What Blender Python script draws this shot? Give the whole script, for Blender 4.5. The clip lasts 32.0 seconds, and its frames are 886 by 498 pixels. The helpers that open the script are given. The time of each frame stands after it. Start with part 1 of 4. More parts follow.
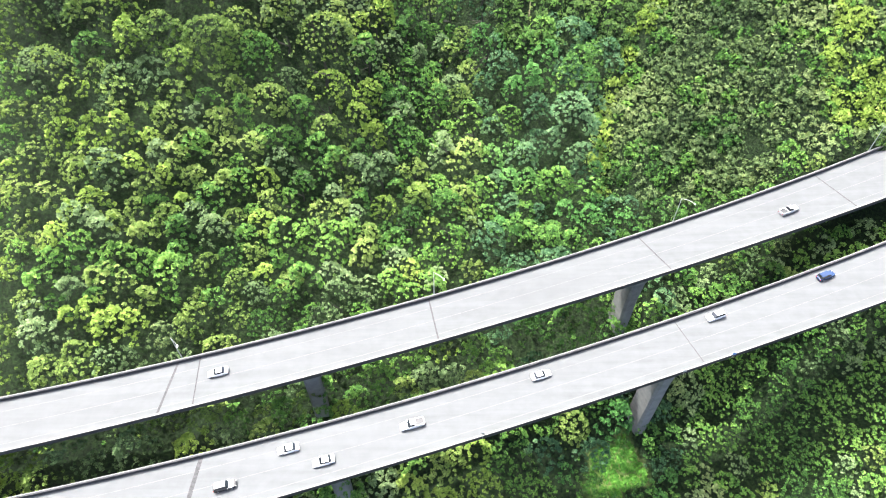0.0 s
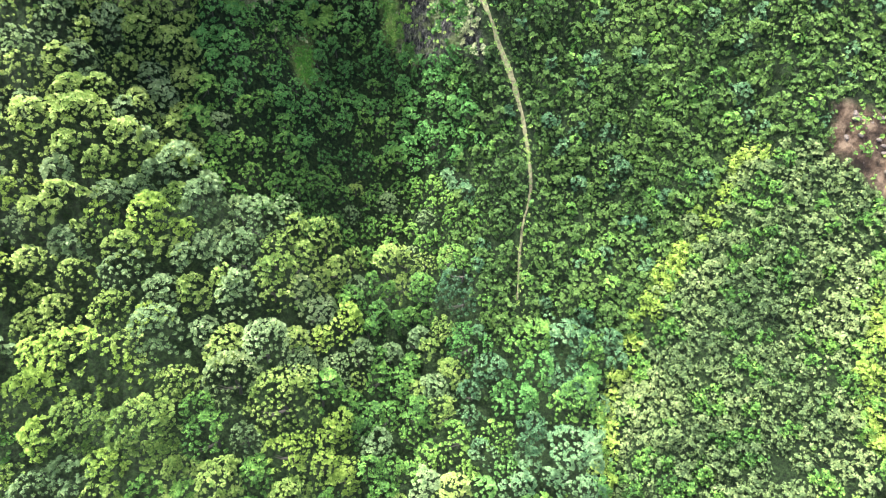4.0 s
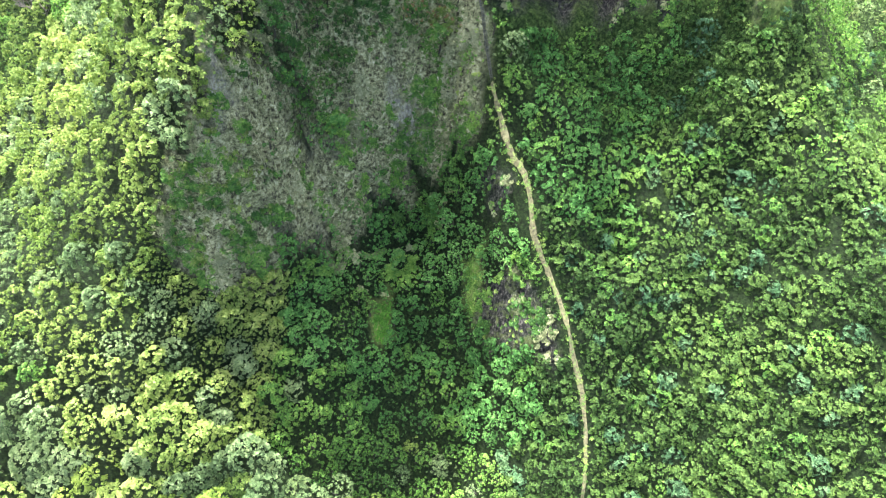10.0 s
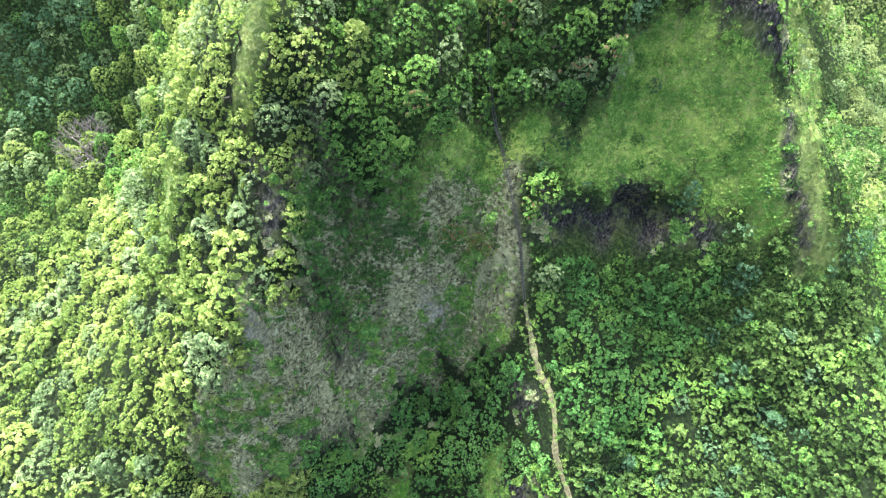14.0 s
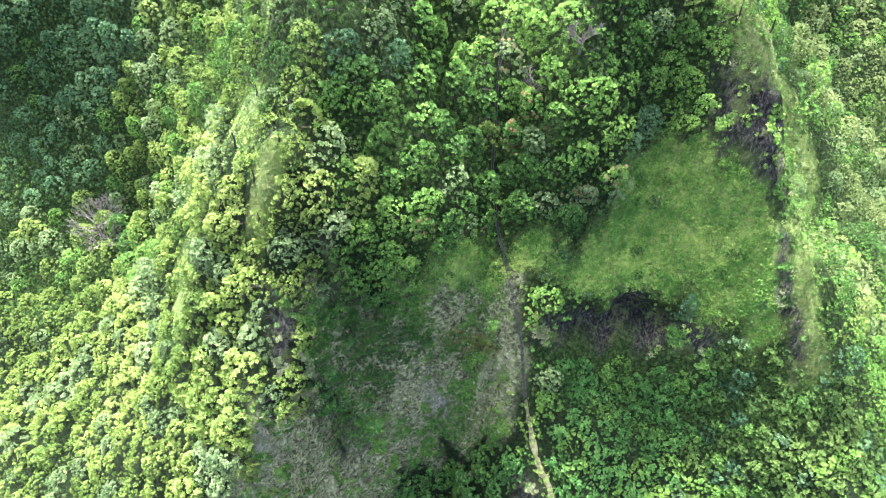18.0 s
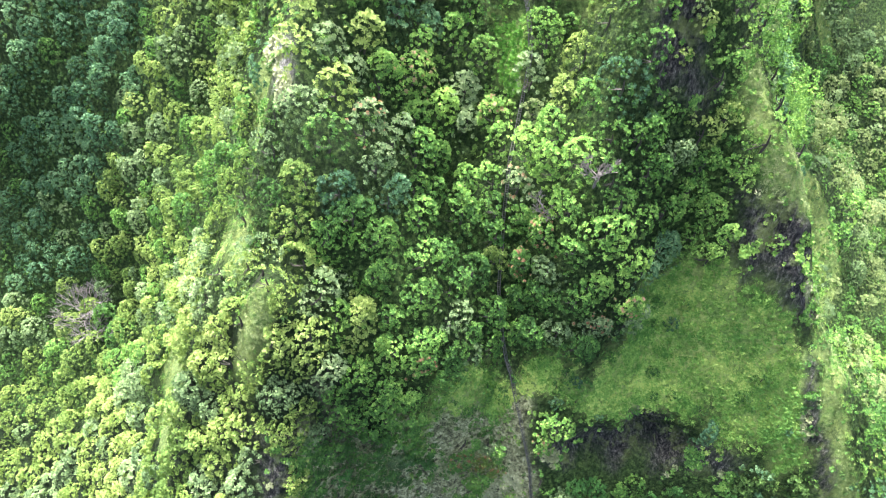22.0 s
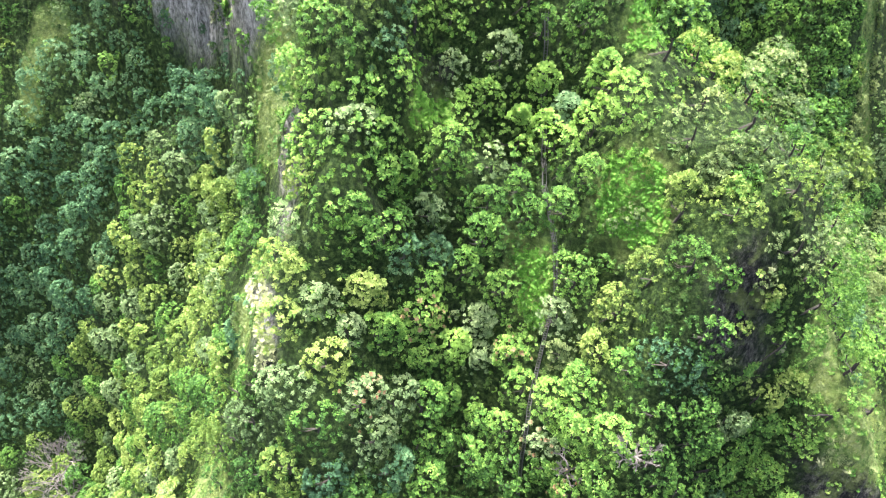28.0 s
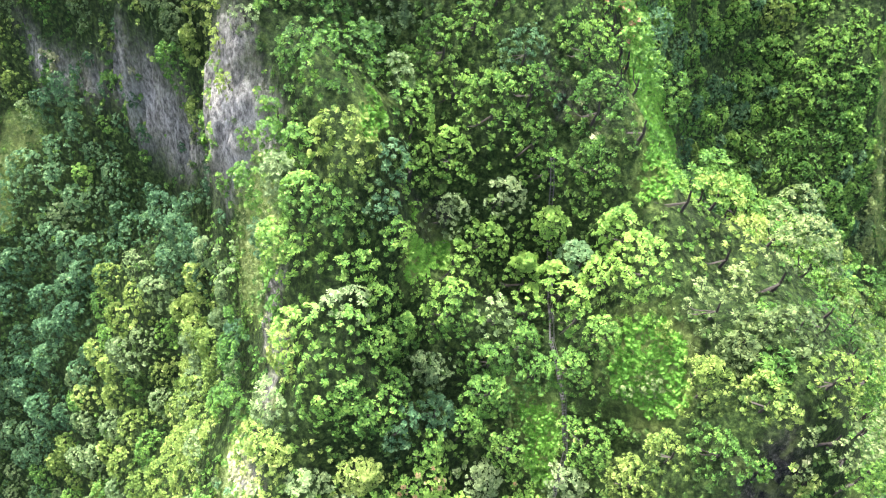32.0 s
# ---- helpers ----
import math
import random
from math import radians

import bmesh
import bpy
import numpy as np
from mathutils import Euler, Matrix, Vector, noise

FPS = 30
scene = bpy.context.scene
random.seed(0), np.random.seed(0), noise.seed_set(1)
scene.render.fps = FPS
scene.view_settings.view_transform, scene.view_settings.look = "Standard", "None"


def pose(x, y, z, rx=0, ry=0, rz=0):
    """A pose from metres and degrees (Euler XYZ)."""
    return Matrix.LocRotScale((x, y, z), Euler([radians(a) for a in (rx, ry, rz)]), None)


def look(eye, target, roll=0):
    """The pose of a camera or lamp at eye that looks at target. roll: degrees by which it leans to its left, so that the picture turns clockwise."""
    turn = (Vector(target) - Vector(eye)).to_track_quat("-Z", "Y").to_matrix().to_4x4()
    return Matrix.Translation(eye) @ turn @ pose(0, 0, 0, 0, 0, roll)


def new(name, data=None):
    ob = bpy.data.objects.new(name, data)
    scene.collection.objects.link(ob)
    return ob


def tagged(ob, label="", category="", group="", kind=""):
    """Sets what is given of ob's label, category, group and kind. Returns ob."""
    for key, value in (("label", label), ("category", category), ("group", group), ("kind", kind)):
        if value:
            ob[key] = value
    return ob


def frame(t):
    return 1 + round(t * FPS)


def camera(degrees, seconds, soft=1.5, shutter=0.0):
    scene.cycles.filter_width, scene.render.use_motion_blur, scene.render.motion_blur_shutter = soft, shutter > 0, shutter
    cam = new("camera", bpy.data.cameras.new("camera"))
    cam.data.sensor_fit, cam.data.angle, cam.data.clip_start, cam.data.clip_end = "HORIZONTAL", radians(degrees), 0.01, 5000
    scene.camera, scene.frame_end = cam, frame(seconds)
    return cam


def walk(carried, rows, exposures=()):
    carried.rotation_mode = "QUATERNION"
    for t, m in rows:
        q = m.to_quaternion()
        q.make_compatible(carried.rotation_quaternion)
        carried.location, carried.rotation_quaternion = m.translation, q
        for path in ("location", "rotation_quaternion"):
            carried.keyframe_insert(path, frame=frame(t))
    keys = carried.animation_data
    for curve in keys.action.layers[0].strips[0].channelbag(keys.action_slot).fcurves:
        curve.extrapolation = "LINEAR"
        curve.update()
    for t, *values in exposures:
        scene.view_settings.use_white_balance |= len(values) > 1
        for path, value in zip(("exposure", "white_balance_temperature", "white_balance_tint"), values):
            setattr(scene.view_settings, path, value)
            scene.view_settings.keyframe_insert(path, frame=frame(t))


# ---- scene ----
cam = camera(71.6, 32.0, soft=1.1)
METRES, EYE, TILT, LEAN, TURN = 380.0, 190.0, -48.0, 0.0, 0.0
ROWS = [
    (0.0, 0.0, 0.0, 0.0, 0.0, 0.0, 0.0),
    (0.5, -0.0011, 0.0092, 0.0308, -0.08, -0.03, 0.06),
    (1.0, -0.0017, 0.0176, 0.0608, -0.44, -0.07, 0.57),
    (1.5, -0.0011, 0.0264, 0.0915, -1.96, -0.13, 2.74),
    (2.0, -0.0002, 0.0351, 0.121, -2.16, -0.11, 2.93),
    (2.5, 0.0012, 0.0436, 0.1519, -2.17, -0.18, 2.9),
    (3.0, 0.0024, 0.052, 0.1818, -2.2, -0.25, 2.85),
    (3.5, 0.0035, 0.0604, 0.2125, -2.18, -0.29, 2.83),
    (5.5, 0.0056, 0.0941, 0.3353, 0.42, -0.6, -0.96),
    (6.0, 0.004, 0.1018, 0.3637, 1.53, -0.6, -2.56),
    (6.5, 0.0018, 0.1052, 0.3859, 2.32, -0.64, -3.74),
    (7.0, 0.0002, 0.1035, 0.4013, 2.64, -0.7, -4.14),
    (7.5, -0.0006, 0.0975, 0.4113, 3.08, -0.75, -4.77),
    (8.0, -0.0008, 0.0894, 0.418, 3.51, -0.84, -5.37),
    (8.5, -0.001, 0.0813, 0.4253, 3.77, -0.83, -5.87),
    (9.0, -0.0016, 0.0746, 0.4345, 3.89, -0.83, -6.16),
    (9.5, -0.0025, 0.0691, 0.4462, 4.08, -0.81, -6.52),
    (10.0, -0.004, 0.0651, 0.4597, 4.24, -0.81, -6.87),
    (10.5, -0.0059, 0.0623, 0.476, 4.41, -0.84, -7.19),
    (11.0, -0.0081, 0.0607, 0.4933, 4.52, -0.8, -7.43),
    (11.5, -0.0107, 0.0598, 0.5125, 4.67, -0.81, -7.66),
    (12.0, -0.0134, 0.0598, 0.5316, 5.03, -0.81, -8.2),
    (12.5, -0.0164, 0.061, 0.5517, 5.32, -0.8, -8.68),
    (13.0, -0.0197, 0.0625, 0.5712, 5.61, -0.81, -9.12),
    (13.5, -0.0232, 0.0638, 0.5904, 6.4, -0.87, -10.24),
    (14.0, -0.0261, 0.0623, 0.605, 7.13, -0.98, -11.22),
    (14.5, -0.0277, 0.0587, 0.6131, 7.57, -1.08, -11.76),
    (16.5, -0.0298, 0.0385, 0.6344, 7.48, -0.91, -11.8),
    (17.0, -0.0321, 0.0401, 0.6449, 7.45, -0.88, -11.83),
    (17.5, -0.0356, 0.0437, 0.6586, 7.43, -0.89, -11.86),
    (18.0, -0.0397, 0.0496, 0.6728, 7.37, -0.94, -11.9),
    (18.5, -0.0443, 0.0585, 0.6878, 7.33, -0.98, -11.92),
    (19.0, -0.0491, 0.0685, 0.7034, 7.3, -0.94, -11.91),
    (19.5, -0.0541, 0.0771, 0.7202, 7.3, -0.89, -11.87),
    (20.0, -0.0573, 0.0825, 0.7313, 7.33, -0.88, -11.83),
    (20.5, -0.0585, 0.0827, 0.7361, 7.38, -0.92, -11.8),
    (21.0, -0.059, 0.0797, 0.7391, 7.36, -0.89, -11.77),
    (21.5, -0.0593, 0.0762, 0.7417, 7.36, -0.84, -11.76),
    (22.0, -0.0594, 0.0736, 0.7445, 7.42, -0.86, -11.87),
    (22.5, -0.0601, 0.0728, 0.7484, 7.48, -0.9, -11.99),
    (23.0, -0.0613, 0.0733, 0.7538, 7.61, -1.01, -12.21),
    (23.5, -0.0633, 0.0752, 0.7615, 7.6, -1.02, -12.22),
    (24.0, -0.0658, 0.078, 0.7706, 7.68, -1.08, -12.36),
    (24.5, -0.0688, 0.082, 0.7812, 7.85, -1.14, -12.64),
    (26.5, -0.083, 0.1027, 0.8276, 7.89, -1.0, -12.81),
    (27.0, -0.0865, 0.1078, 0.8391, 7.88, -0.91, -12.81),
    (27.5, -0.0899, 0.1125, 0.8502, 7.87, -0.82, -12.81),
    (28.0, -0.0929, 0.1166, 0.8603, 7.85, -0.77, -12.74),
    (28.5, -0.0957, 0.1203, 0.8697, 7.83, -0.69, -12.71),
    (29.0, -0.0983, 0.1233, 0.8787, 7.67, -0.64, -12.49),
    (29.5, -0.1007, 0.126, 0.8873, 7.46, -0.56, -12.17),
    (30.0, -0.103, 0.1282, 0.8954, 7.47, -0.54, -12.16),
    (30.5, -0.1051, 0.1306, 0.9031, 7.47, -0.51, -12.16),
    (31.0, -0.1072, 0.1327, 0.9103, 7.46, -0.5, -12.17),
    (31.5, -0.1091, 0.1347, 0.9175, 7.48, -0.52, -12.16),
    (32.0, -0.1109, 0.1369, 0.9238, 7.5, -0.49, -12.16),
]
walk(cam, [(t, pose(0, 0, EYE, TILT, LEAN, TURN) @ pose(METRES * x, METRES * y, METRES * z, 90 + pitch, roll, yaw)) for t, x, y, z, yaw, pitch, roll in ROWS],
     exposures=[(0.0, 2.78, 6200, 7), (4.5, 3.05, 6150, 7), (6.0, 3.15, 5950, 8), (7.2, 3.25, 6250, 8), (10.0, 3.3, 6250, 8), (16.0, 3.28, 6050, 10), (22.0, 3.2, 6100, 10), (28.0, 3.05, 6350, 9), (32.0, 3.0, 6350, 9)])

# ---- sky and sun ----
SUN_TO = Vector((-0.33, 0.41, 1.0)).normalized()
world = bpy.data.worlds.new("sky")
scene.world = world
world.use_nodes = True
sky = world.node_tree.nodes.new("ShaderNodeTexSky")
sky.sky_type, sky.sun_disc = "NISHITA", False
sky.dust_density, sky.air_density, sky.ozone_density = 7.0, 0.55, 0.3
sky.sun_elevation = math.asin(SUN_TO.z)
sky.sun_rotation = math.atan2(SUN_TO.x, SUN_TO.y)
background = world.node_tree.nodes["Background"]
background.inputs["Strength"].default_value = 0.15
world.node_tree.links.new(sky.outputs["Color"], background.inputs["Color"])
sun = new("sun", bpy.data.lights.new("sun", "SUN"))
sun.data.energy, sun.data.angle, sun.data.color = 2.55, radians(0.6), (1.0, 0.975, 0.93)
sun.matrix_world = look((0, 0, 600), Vector((0, 0, 600)) - SUN_TO)


# ---- materials ----
def material(name, rough=0.8, metal=0.0, spec=0.3):
    mat = bpy.data.materials.new(name)
    mat.use_nodes = True
    bsdf = mat.node_tree.nodes["Principled BSDF"]
    bsdf.inputs["Roughness"].default_value = rough
    bsdf.inputs["Metallic"].default_value = metal
    bsdf.inputs["Specular IOR Level"].default_value = spec
    return mat, mat.node_tree, bsdf


def add(tree, kind, **values):
    node = tree.nodes.new(kind)
    for key, value in values.items():
        node.inputs[key].default_value = value
    return node


def noise_tex(tree, scale, detail=4.0, rough=0.6):
    co = tree.nodes.new("ShaderNodeTexCoord")
    tex = add(tree, "ShaderNodeTexNoise", Scale=scale, Detail=detail, Roughness=rough)
    tree.links.new(co.outputs["Object"], tex.inputs["Vector"])
    return tex.outputs["Fac"]


def ramp(tree, value, *stops):
    node = tree.nodes.new("ShaderNodeValToRGB")
    while len(node.color_ramp.elements) < len(stops):
        node.color_ramp.elements.new(0.5)
    for element, (at, colour) in zip(node.color_ramp.elements, stops):
        element.position = at
        element.color = (*colour, 1)
    tree.links.new(value, node.inputs["Fac"])
    return node.outputs["Color"]


def blend(tree, fac, a, b, how="MIX"):
    node = tree.nodes.new("ShaderNodeMix")
    node.data_type, node.blend_type = "RGBA", how
    for socket, value in ((node.inputs[0], fac), (node.inputs[6], a), (node.inputs[7], b)):
        if isinstance(value, (int, float)):
            socket.default_value = value
        elif isinstance(value, tuple):
            socket.default_value = (*value, 1)
        else:
            tree.links.new(value, socket)
    return node.outputs[2]


def bump(tree, bsdf, value, strength, distance):
    node = add(tree, "ShaderNodeBump", Strength=strength, Distance=distance)
    tree.links.new(value, node.inputs["Height"])
    tree.links.new(node.outputs["Normal"], bsdf.inputs["Normal"])


def plain(name, colour, rough=0.6, metal=0.0, wear=0.25, scale=3.0, spec=0.3):
    mat, tree, bsdf = material(name, rough, metal, spec)
    dark = tuple(c * (1 - wear) for c in colour)
    light = tuple(min(1, c * (1 + wear)) for c in colour)
    tree.links.new(ramp(tree, noise_tex(tree, scale), (0.3, dark), (0.7, light)), bsdf.inputs["Base Color"])
    return mat


def leaves(name, deep, mid, bright, patch=0.03, glow=0.35):
    """Foliage: every spray has its own shade, and whole patches lean to one of the hues."""
    mat, tree, bsdf = material(name, 0.6, 0.0, 0.09)
    geo = tree.nodes.new("ShaderNodeNewGeometry")
    pos = add(tree, "ShaderNodeTexNoise", Scale=patch, Detail=3.0, Roughness=0.6)
    tree.links.new(geo.outputs["Position"], pos.inputs["Vector"])
    mixer = tree.nodes.new("ShaderNodeMath")
    mixer.operation = "MULTIPLY_ADD"
    tree.links.new(geo.outputs["Random Per Island"], mixer.inputs[0])
    mixer.inputs[1].default_value = 0.55
    lower = tree.nodes.new("ShaderNodeMath")
    lower.operation = "MULTIPLY_ADD"
    tree.links.new(pos.outputs["Fac"], lower.inputs[0])
    lower.inputs[1].default_value, lower.inputs[2].default_value = 2.2, -0.88
    tree.links.new(lower.outputs[0], mixer.inputs[2])
    puff = add(tree, "ShaderNodeTexNoise", Scale=0.6, Detail=1.0, Roughness=0.5)
    tree.links.new(geo.outputs["Position"], puff.inputs["Vector"])
    tuft = tree.nodes.new("ShaderNodeMath")
    tuft.operation = "MULTIPLY_ADD"
    tree.links.new(puff.outputs["Fac"], tuft.inputs[0])
    tuft.inputs[1].default_value = 0.9
    tree.links.new(mixer.outputs[0], tuft.inputs[2])
    shift = tree.nodes.new("ShaderNodeMath")
    shift.operation = "SUBTRACT"
    tree.links.new(tuft.outputs[0], shift.inputs[0])
    shift.inputs[1].default_value = 0.45
    colour = ramp(tree, shift.outputs[0], (0.1, deep), (0.5, mid), (0.95, bright))
    tree.links.new(colour, bsdf.inputs["Base Color"])
    back = tree.nodes.new("ShaderNodeBsdfTranslucent")
    tree.links.new(blend(tree, 0.5, colour, (0.9, 1.0, 0.25), "MULTIPLY"), back.inputs["Color"])
    mix = tree.nodes.new("ShaderNodeMixShader")
    mix.inputs["Fac"].default_value = glow
    tree.links.new(bsdf.outputs[0], mix.inputs[1])
    tree.links.new(back.outputs[0], mix.inputs[2])
    tree.links.new(mix.outputs[0], tree.nodes["Material Output"].inputs["Surface"])
    return mat


LEAF_MID = leaves("leaf_green", (0.034, 0.08, 0.022), (0.082, 0.178, 0.036), (0.205, 0.335, 0.07))
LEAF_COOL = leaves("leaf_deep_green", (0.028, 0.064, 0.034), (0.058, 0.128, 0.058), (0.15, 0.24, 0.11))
LEAF_WARM = leaves("leaf_yellow_green", (0.066, 0.116, 0.026), (0.152, 0.217, 0.05), (0.265, 0.33, 0.098))
LEAF_JADE = leaves("leaf_jade_green", (0.036, 0.098, 0.026), (0.075, 0.185, 0.045), (0.155, 0.29, 0.08))
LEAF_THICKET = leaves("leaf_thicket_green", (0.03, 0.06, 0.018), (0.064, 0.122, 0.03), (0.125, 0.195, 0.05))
LEAF_GREY = leaves("leaf_olive", (0.055, 0.09, 0.038), (0.12, 0.17, 0.065), (0.24, 0.29, 0.12))
LEAF_LIME = leaves("leaf_lime", (0.1, 0.16, 0.03), (0.19, 0.275, 0.048), (0.29, 0.38, 0.085))
LEAF_PALE = leaves("leaf_silver_green", (0.06, 0.1, 0.042), (0.125, 0.185, 0.078), (0.235, 0.305, 0.14))
LEAF_CREST = leaves("leaf_crest_grass", (0.085, 0.12, 0.042), (0.145, 0.19, 0.07), (0.23, 0.27, 0.115))
LEAF_TURF = leaves("leaf_turf", (0.06, 0.14, 0.026), (0.14, 0.26, 0.05), (0.3, 0.39, 0.1), 0.1)
LEAF_FERN = leaves("leaf_fern", (0.05, 0.13, 0.02), (0.09, 0.22, 0.03), (0.16, 0.32, 0.05))
BLOSSOM = leaves("blossom_rust", (0.16, 0.07, 0.04), (0.26, 0.14, 0.09), (0.34, 0.25, 0.15))
LEAF_DRY = leaves("leaf_dry", (0.09, 0.105, 0.05), (0.165, 0.185, 0.09), (0.275, 0.29, 0.165), 0.08, 0.15)
BARK = plain("bark", (0.032, 0.028, 0.023), 0.9, scale=6)
BARK_GREY = plain("bleached_wood", (0.11, 0.1, 0.092), 0.9, scale=6)


def ground_material():
    mat, tree, bsdf = material("hillside", 0.95, 0, 0.15)

    def mask(name):
        node = tree.nodes.new("ShaderNodeAttribute")
        node.attribute_name = name
        return node.outputs["Fac"]
    fine, coarse, broad = noise_tex(tree, 1.1, 8, 0.7), noise_tex(tree, 0.22, 6, 0.65), noise_tex(tree, 0.05, 4)
    # near-black: the shade between and under the trees is painted into the soil
    shaded_soil = ramp(tree, fine, (0.38, (0.004, 0.007, 0.003)), (0.5, (0.009, 0.018, 0.005)), (0.65, (0.022, 0.04, 0.011)))
    turf = blend(tree, 0.5, ramp(tree, fine, (0.42, (0.06, 0.105, 0.024)), (0.58, (0.25, 0.35, 0.09))),
                 ramp(tree, coarse, (0.4, (0.07, 0.15, 0.03)), (0.6, (0.31, 0.36, 0.11))))
    stretched = tree.nodes.new("ShaderNodeMapping")
    stretched.inputs["Scale"].default_value = (1.0, 0.7, 0.4)
    co = tree.nodes.new("ShaderNodeTexCoord")
    tree.links.new(co.outputs["Object"], stretched.inputs["Vector"])
    streak = add(tree, "ShaderNodeTexNoise", Scale=1.5, Detail=10.0, Roughness=0.8)
    tree.links.new(stretched.outputs[0], streak.inputs["Vector"])
    rock = ramp(tree, streak.outputs["Fac"], (0.41, (0.008, 0.008, 0.008)), (0.48, (0.028, 0.028, 0.027)), (0.55, (0.08, 0.076, 0.064)), (0.66, (0.26, 0.25, 0.215)))
    rock = blend(tree, 1.0, rock, ramp(tree, broad, (0.4, (0.6, 0.6, 0.6)), (0.6, (1, 1, 1))), "MULTIPLY")
    rock = blend(tree, ramp(tree, coarse, (0.5, (0, 0, 0)), (0.6, (1, 1, 1))), rock, blend(tree, 0.35, rock, turf))
    track = ramp(tree, fine, (0.3, (0.07, 0.09, 0.035)), (0.55, (0.17, 0.165, 0.10)), (0.75, (0.27, 0.255, 0.18)))
    earth = ramp(tree, coarse, (0.38, (0.014, 0.009, 0.006)), (0.5, (0.055, 0.037, 0.024)), (0.62, (0.14, 0.1, 0.068)))
    pale = ramp(tree, streak.outputs["Fac"], (0.4, (0.09, 0.088, 0.08)), (0.5, (0.28, 0.272, 0.25)), (0.62, (0.55, 0.54, 0.5)))
    # floor vines, also darkened to carry the shade of the gaps
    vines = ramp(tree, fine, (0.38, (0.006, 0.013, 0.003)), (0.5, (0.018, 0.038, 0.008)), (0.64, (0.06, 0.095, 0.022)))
    colour = blend(tree, mask("turf"), blend(tree, mask("vines"), shaded_soil, vines), turf)
    colour = blend(tree, mask("rock"), colour, rock)
    straw = ramp(tree, noise_tex(tree, 0.9, 10, 0.78), (0.41, (0.03, 0.028, 0.016)), (0.47, (0.14, 0.145, 0.075)), (0.54, (0.31, 0.325, 0.165)), (0.64, (0.56, 0.565, 0.38)))
    shade = tree.nodes.new("ShaderNodeMath")
    shade.operation = "MULTIPLY"
    tree.links.new(mask("dry"), shade.inputs[0])
    tree.links.new(ramp(tree, coarse, (0.36, (0.75, 0.75, 0.75)), (0.55, (1.0, 1.0, 1.0))), shade.inputs[1])
    colour = blend(tree, shade.outputs[0], colour, straw)
    colour = blend(tree, mask("slab"), colour, pale)
    colour = blend(tree, mask("earth"), colour, earth)
    colour = blend(tree, mask("track"), colour, track)
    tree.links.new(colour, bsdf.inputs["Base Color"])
    height = tree.nodes.new("ShaderNodeMath")
    height.operation = "ADD"
    tree.links.new(fine, height.inputs[0])
    tree.links.new(streak.outputs["Fac"], height.inputs[1])
    bump(tree, bsdf, height.outputs[0], 1.0, 0.9)
    return mat


GROUND = ground_material()

# ---- the hillside ----
STATIONS = (-80, 30, 75, 110, 140, 168, 192, 211, 226, 240, 252, 264, 276, 287, 297, 307, 317, 326, 335, 344, 353, 363, 374, 387, 405, 428, 460, 560)
LINES = []


def run_up(x, *heights):
    """Heights of the slope along one line up the hill, x metres to the side."""
    LINES.append((x, heights))


run_up(-260, 20, 76, 97, 110, 118, 122, 124, 126, 129, 133, 139, 147, 158, 171, 184, 198, 213, 226, 240, 254, 268, 283, 298, 315, 335, 356, 382, 455)
run_up(-205, 2, 56, 79, 97, 112, 123, 130, 135, 137, 140, 142, 144, 150, 159, 171, 184, 197, 208, 221, 237, 258, 281, 298, 314, 333, 353, 379, 454)
run_up(-172, -7, 45, 68, 89, 107, 124, 135, 142, 146, 149, 151, 153, 159, 167, 172, 180, 191, 202, 214, 231, 257, 277, 288, 307, 333, 353, 381, 457)
run_up(-150, -11, 38, 61, 83, 104, 124, 140, 150, 155, 158, 160, 163, 168, 173, 177, 183, 190, 199, 218, 237, 254, 269, 290, 310, 357, 366, 387, 461)
run_up(-132, -13, 34, 56, 78, 100, 123, 145, 158, 163, 164, 168, 173, 180, 185, 189, 193, 197, 212, 234, 252, 263, 275, 289, 321, 366, 392, 398, 469)
run_up(-116, -14, 31, 53, 74, 96, 120, 145, 162, 168, 171, 178, 185, 193, 198, 204, 210, 224, 241, 249, 257, 274, 288, 296, 346, 374, 393, 408, 476)
run_up(-102, -14, 30, 52, 75, 94, 113, 138, 160, 171, 181, 189, 198, 206, 213, 223, 231, 243, 253, 260, 265, 274, 294, 319, 361, 375, 389, 415, 482)
run_up(-91, -13, 29, 51, 72, 92, 107, 132, 158, 172, 186, 198, 210, 225, 237, 243, 247, 259, 271, 279, 284, 300, 330, 352, 362, 372, 392, 419, 486)
run_up(-82, -12, 29, 50, 68, 90, 104, 130, 158, 171, 191, 205, 217, 233, 252, 260, 264, 272, 286, 293, 301, 318, 338, 346, 357, 372, 393, 419, 489)
run_up(-74, -10, 29, 48, 64, 87, 106, 129, 151, 159, 195, 212, 222, 237, 258, 265, 276, 291, 298, 302, 316, 327, 341, 340, 352, 370, 391, 417, 490)
run_up(-66, -9, 30, 47, 62, 83, 105, 124, 139, 143, 186, 221, 229, 245, 271, 268, 281, 294, 299, 313, 319, 330, 334, 331, 346, 366, 386, 412, 490)
run_up(-58, -7, 29, 46, 61, 79, 101, 120, 130, 136, 161, 201, 221, 238, 260, 263, 283, 289, 290, 305, 300, 310, 315, 331, 345, 361, 378, 404, 489)
run_up(-49, -4, 29, 44, 59, 76, 97, 116, 121, 131, 146, 156, 176, 202, 239, 256, 270, 277, 279, 290, 294, 307, 308, 332, 346, 352, 365, 392, 487)
run_up(-40, -1, 28, 42, 57, 72, 92, 111, 114, 125, 141, 143, 153, 183, 223, 254, 263, 264, 269, 280, 292, 304, 303, 327, 341, 339, 350, 378, 483)
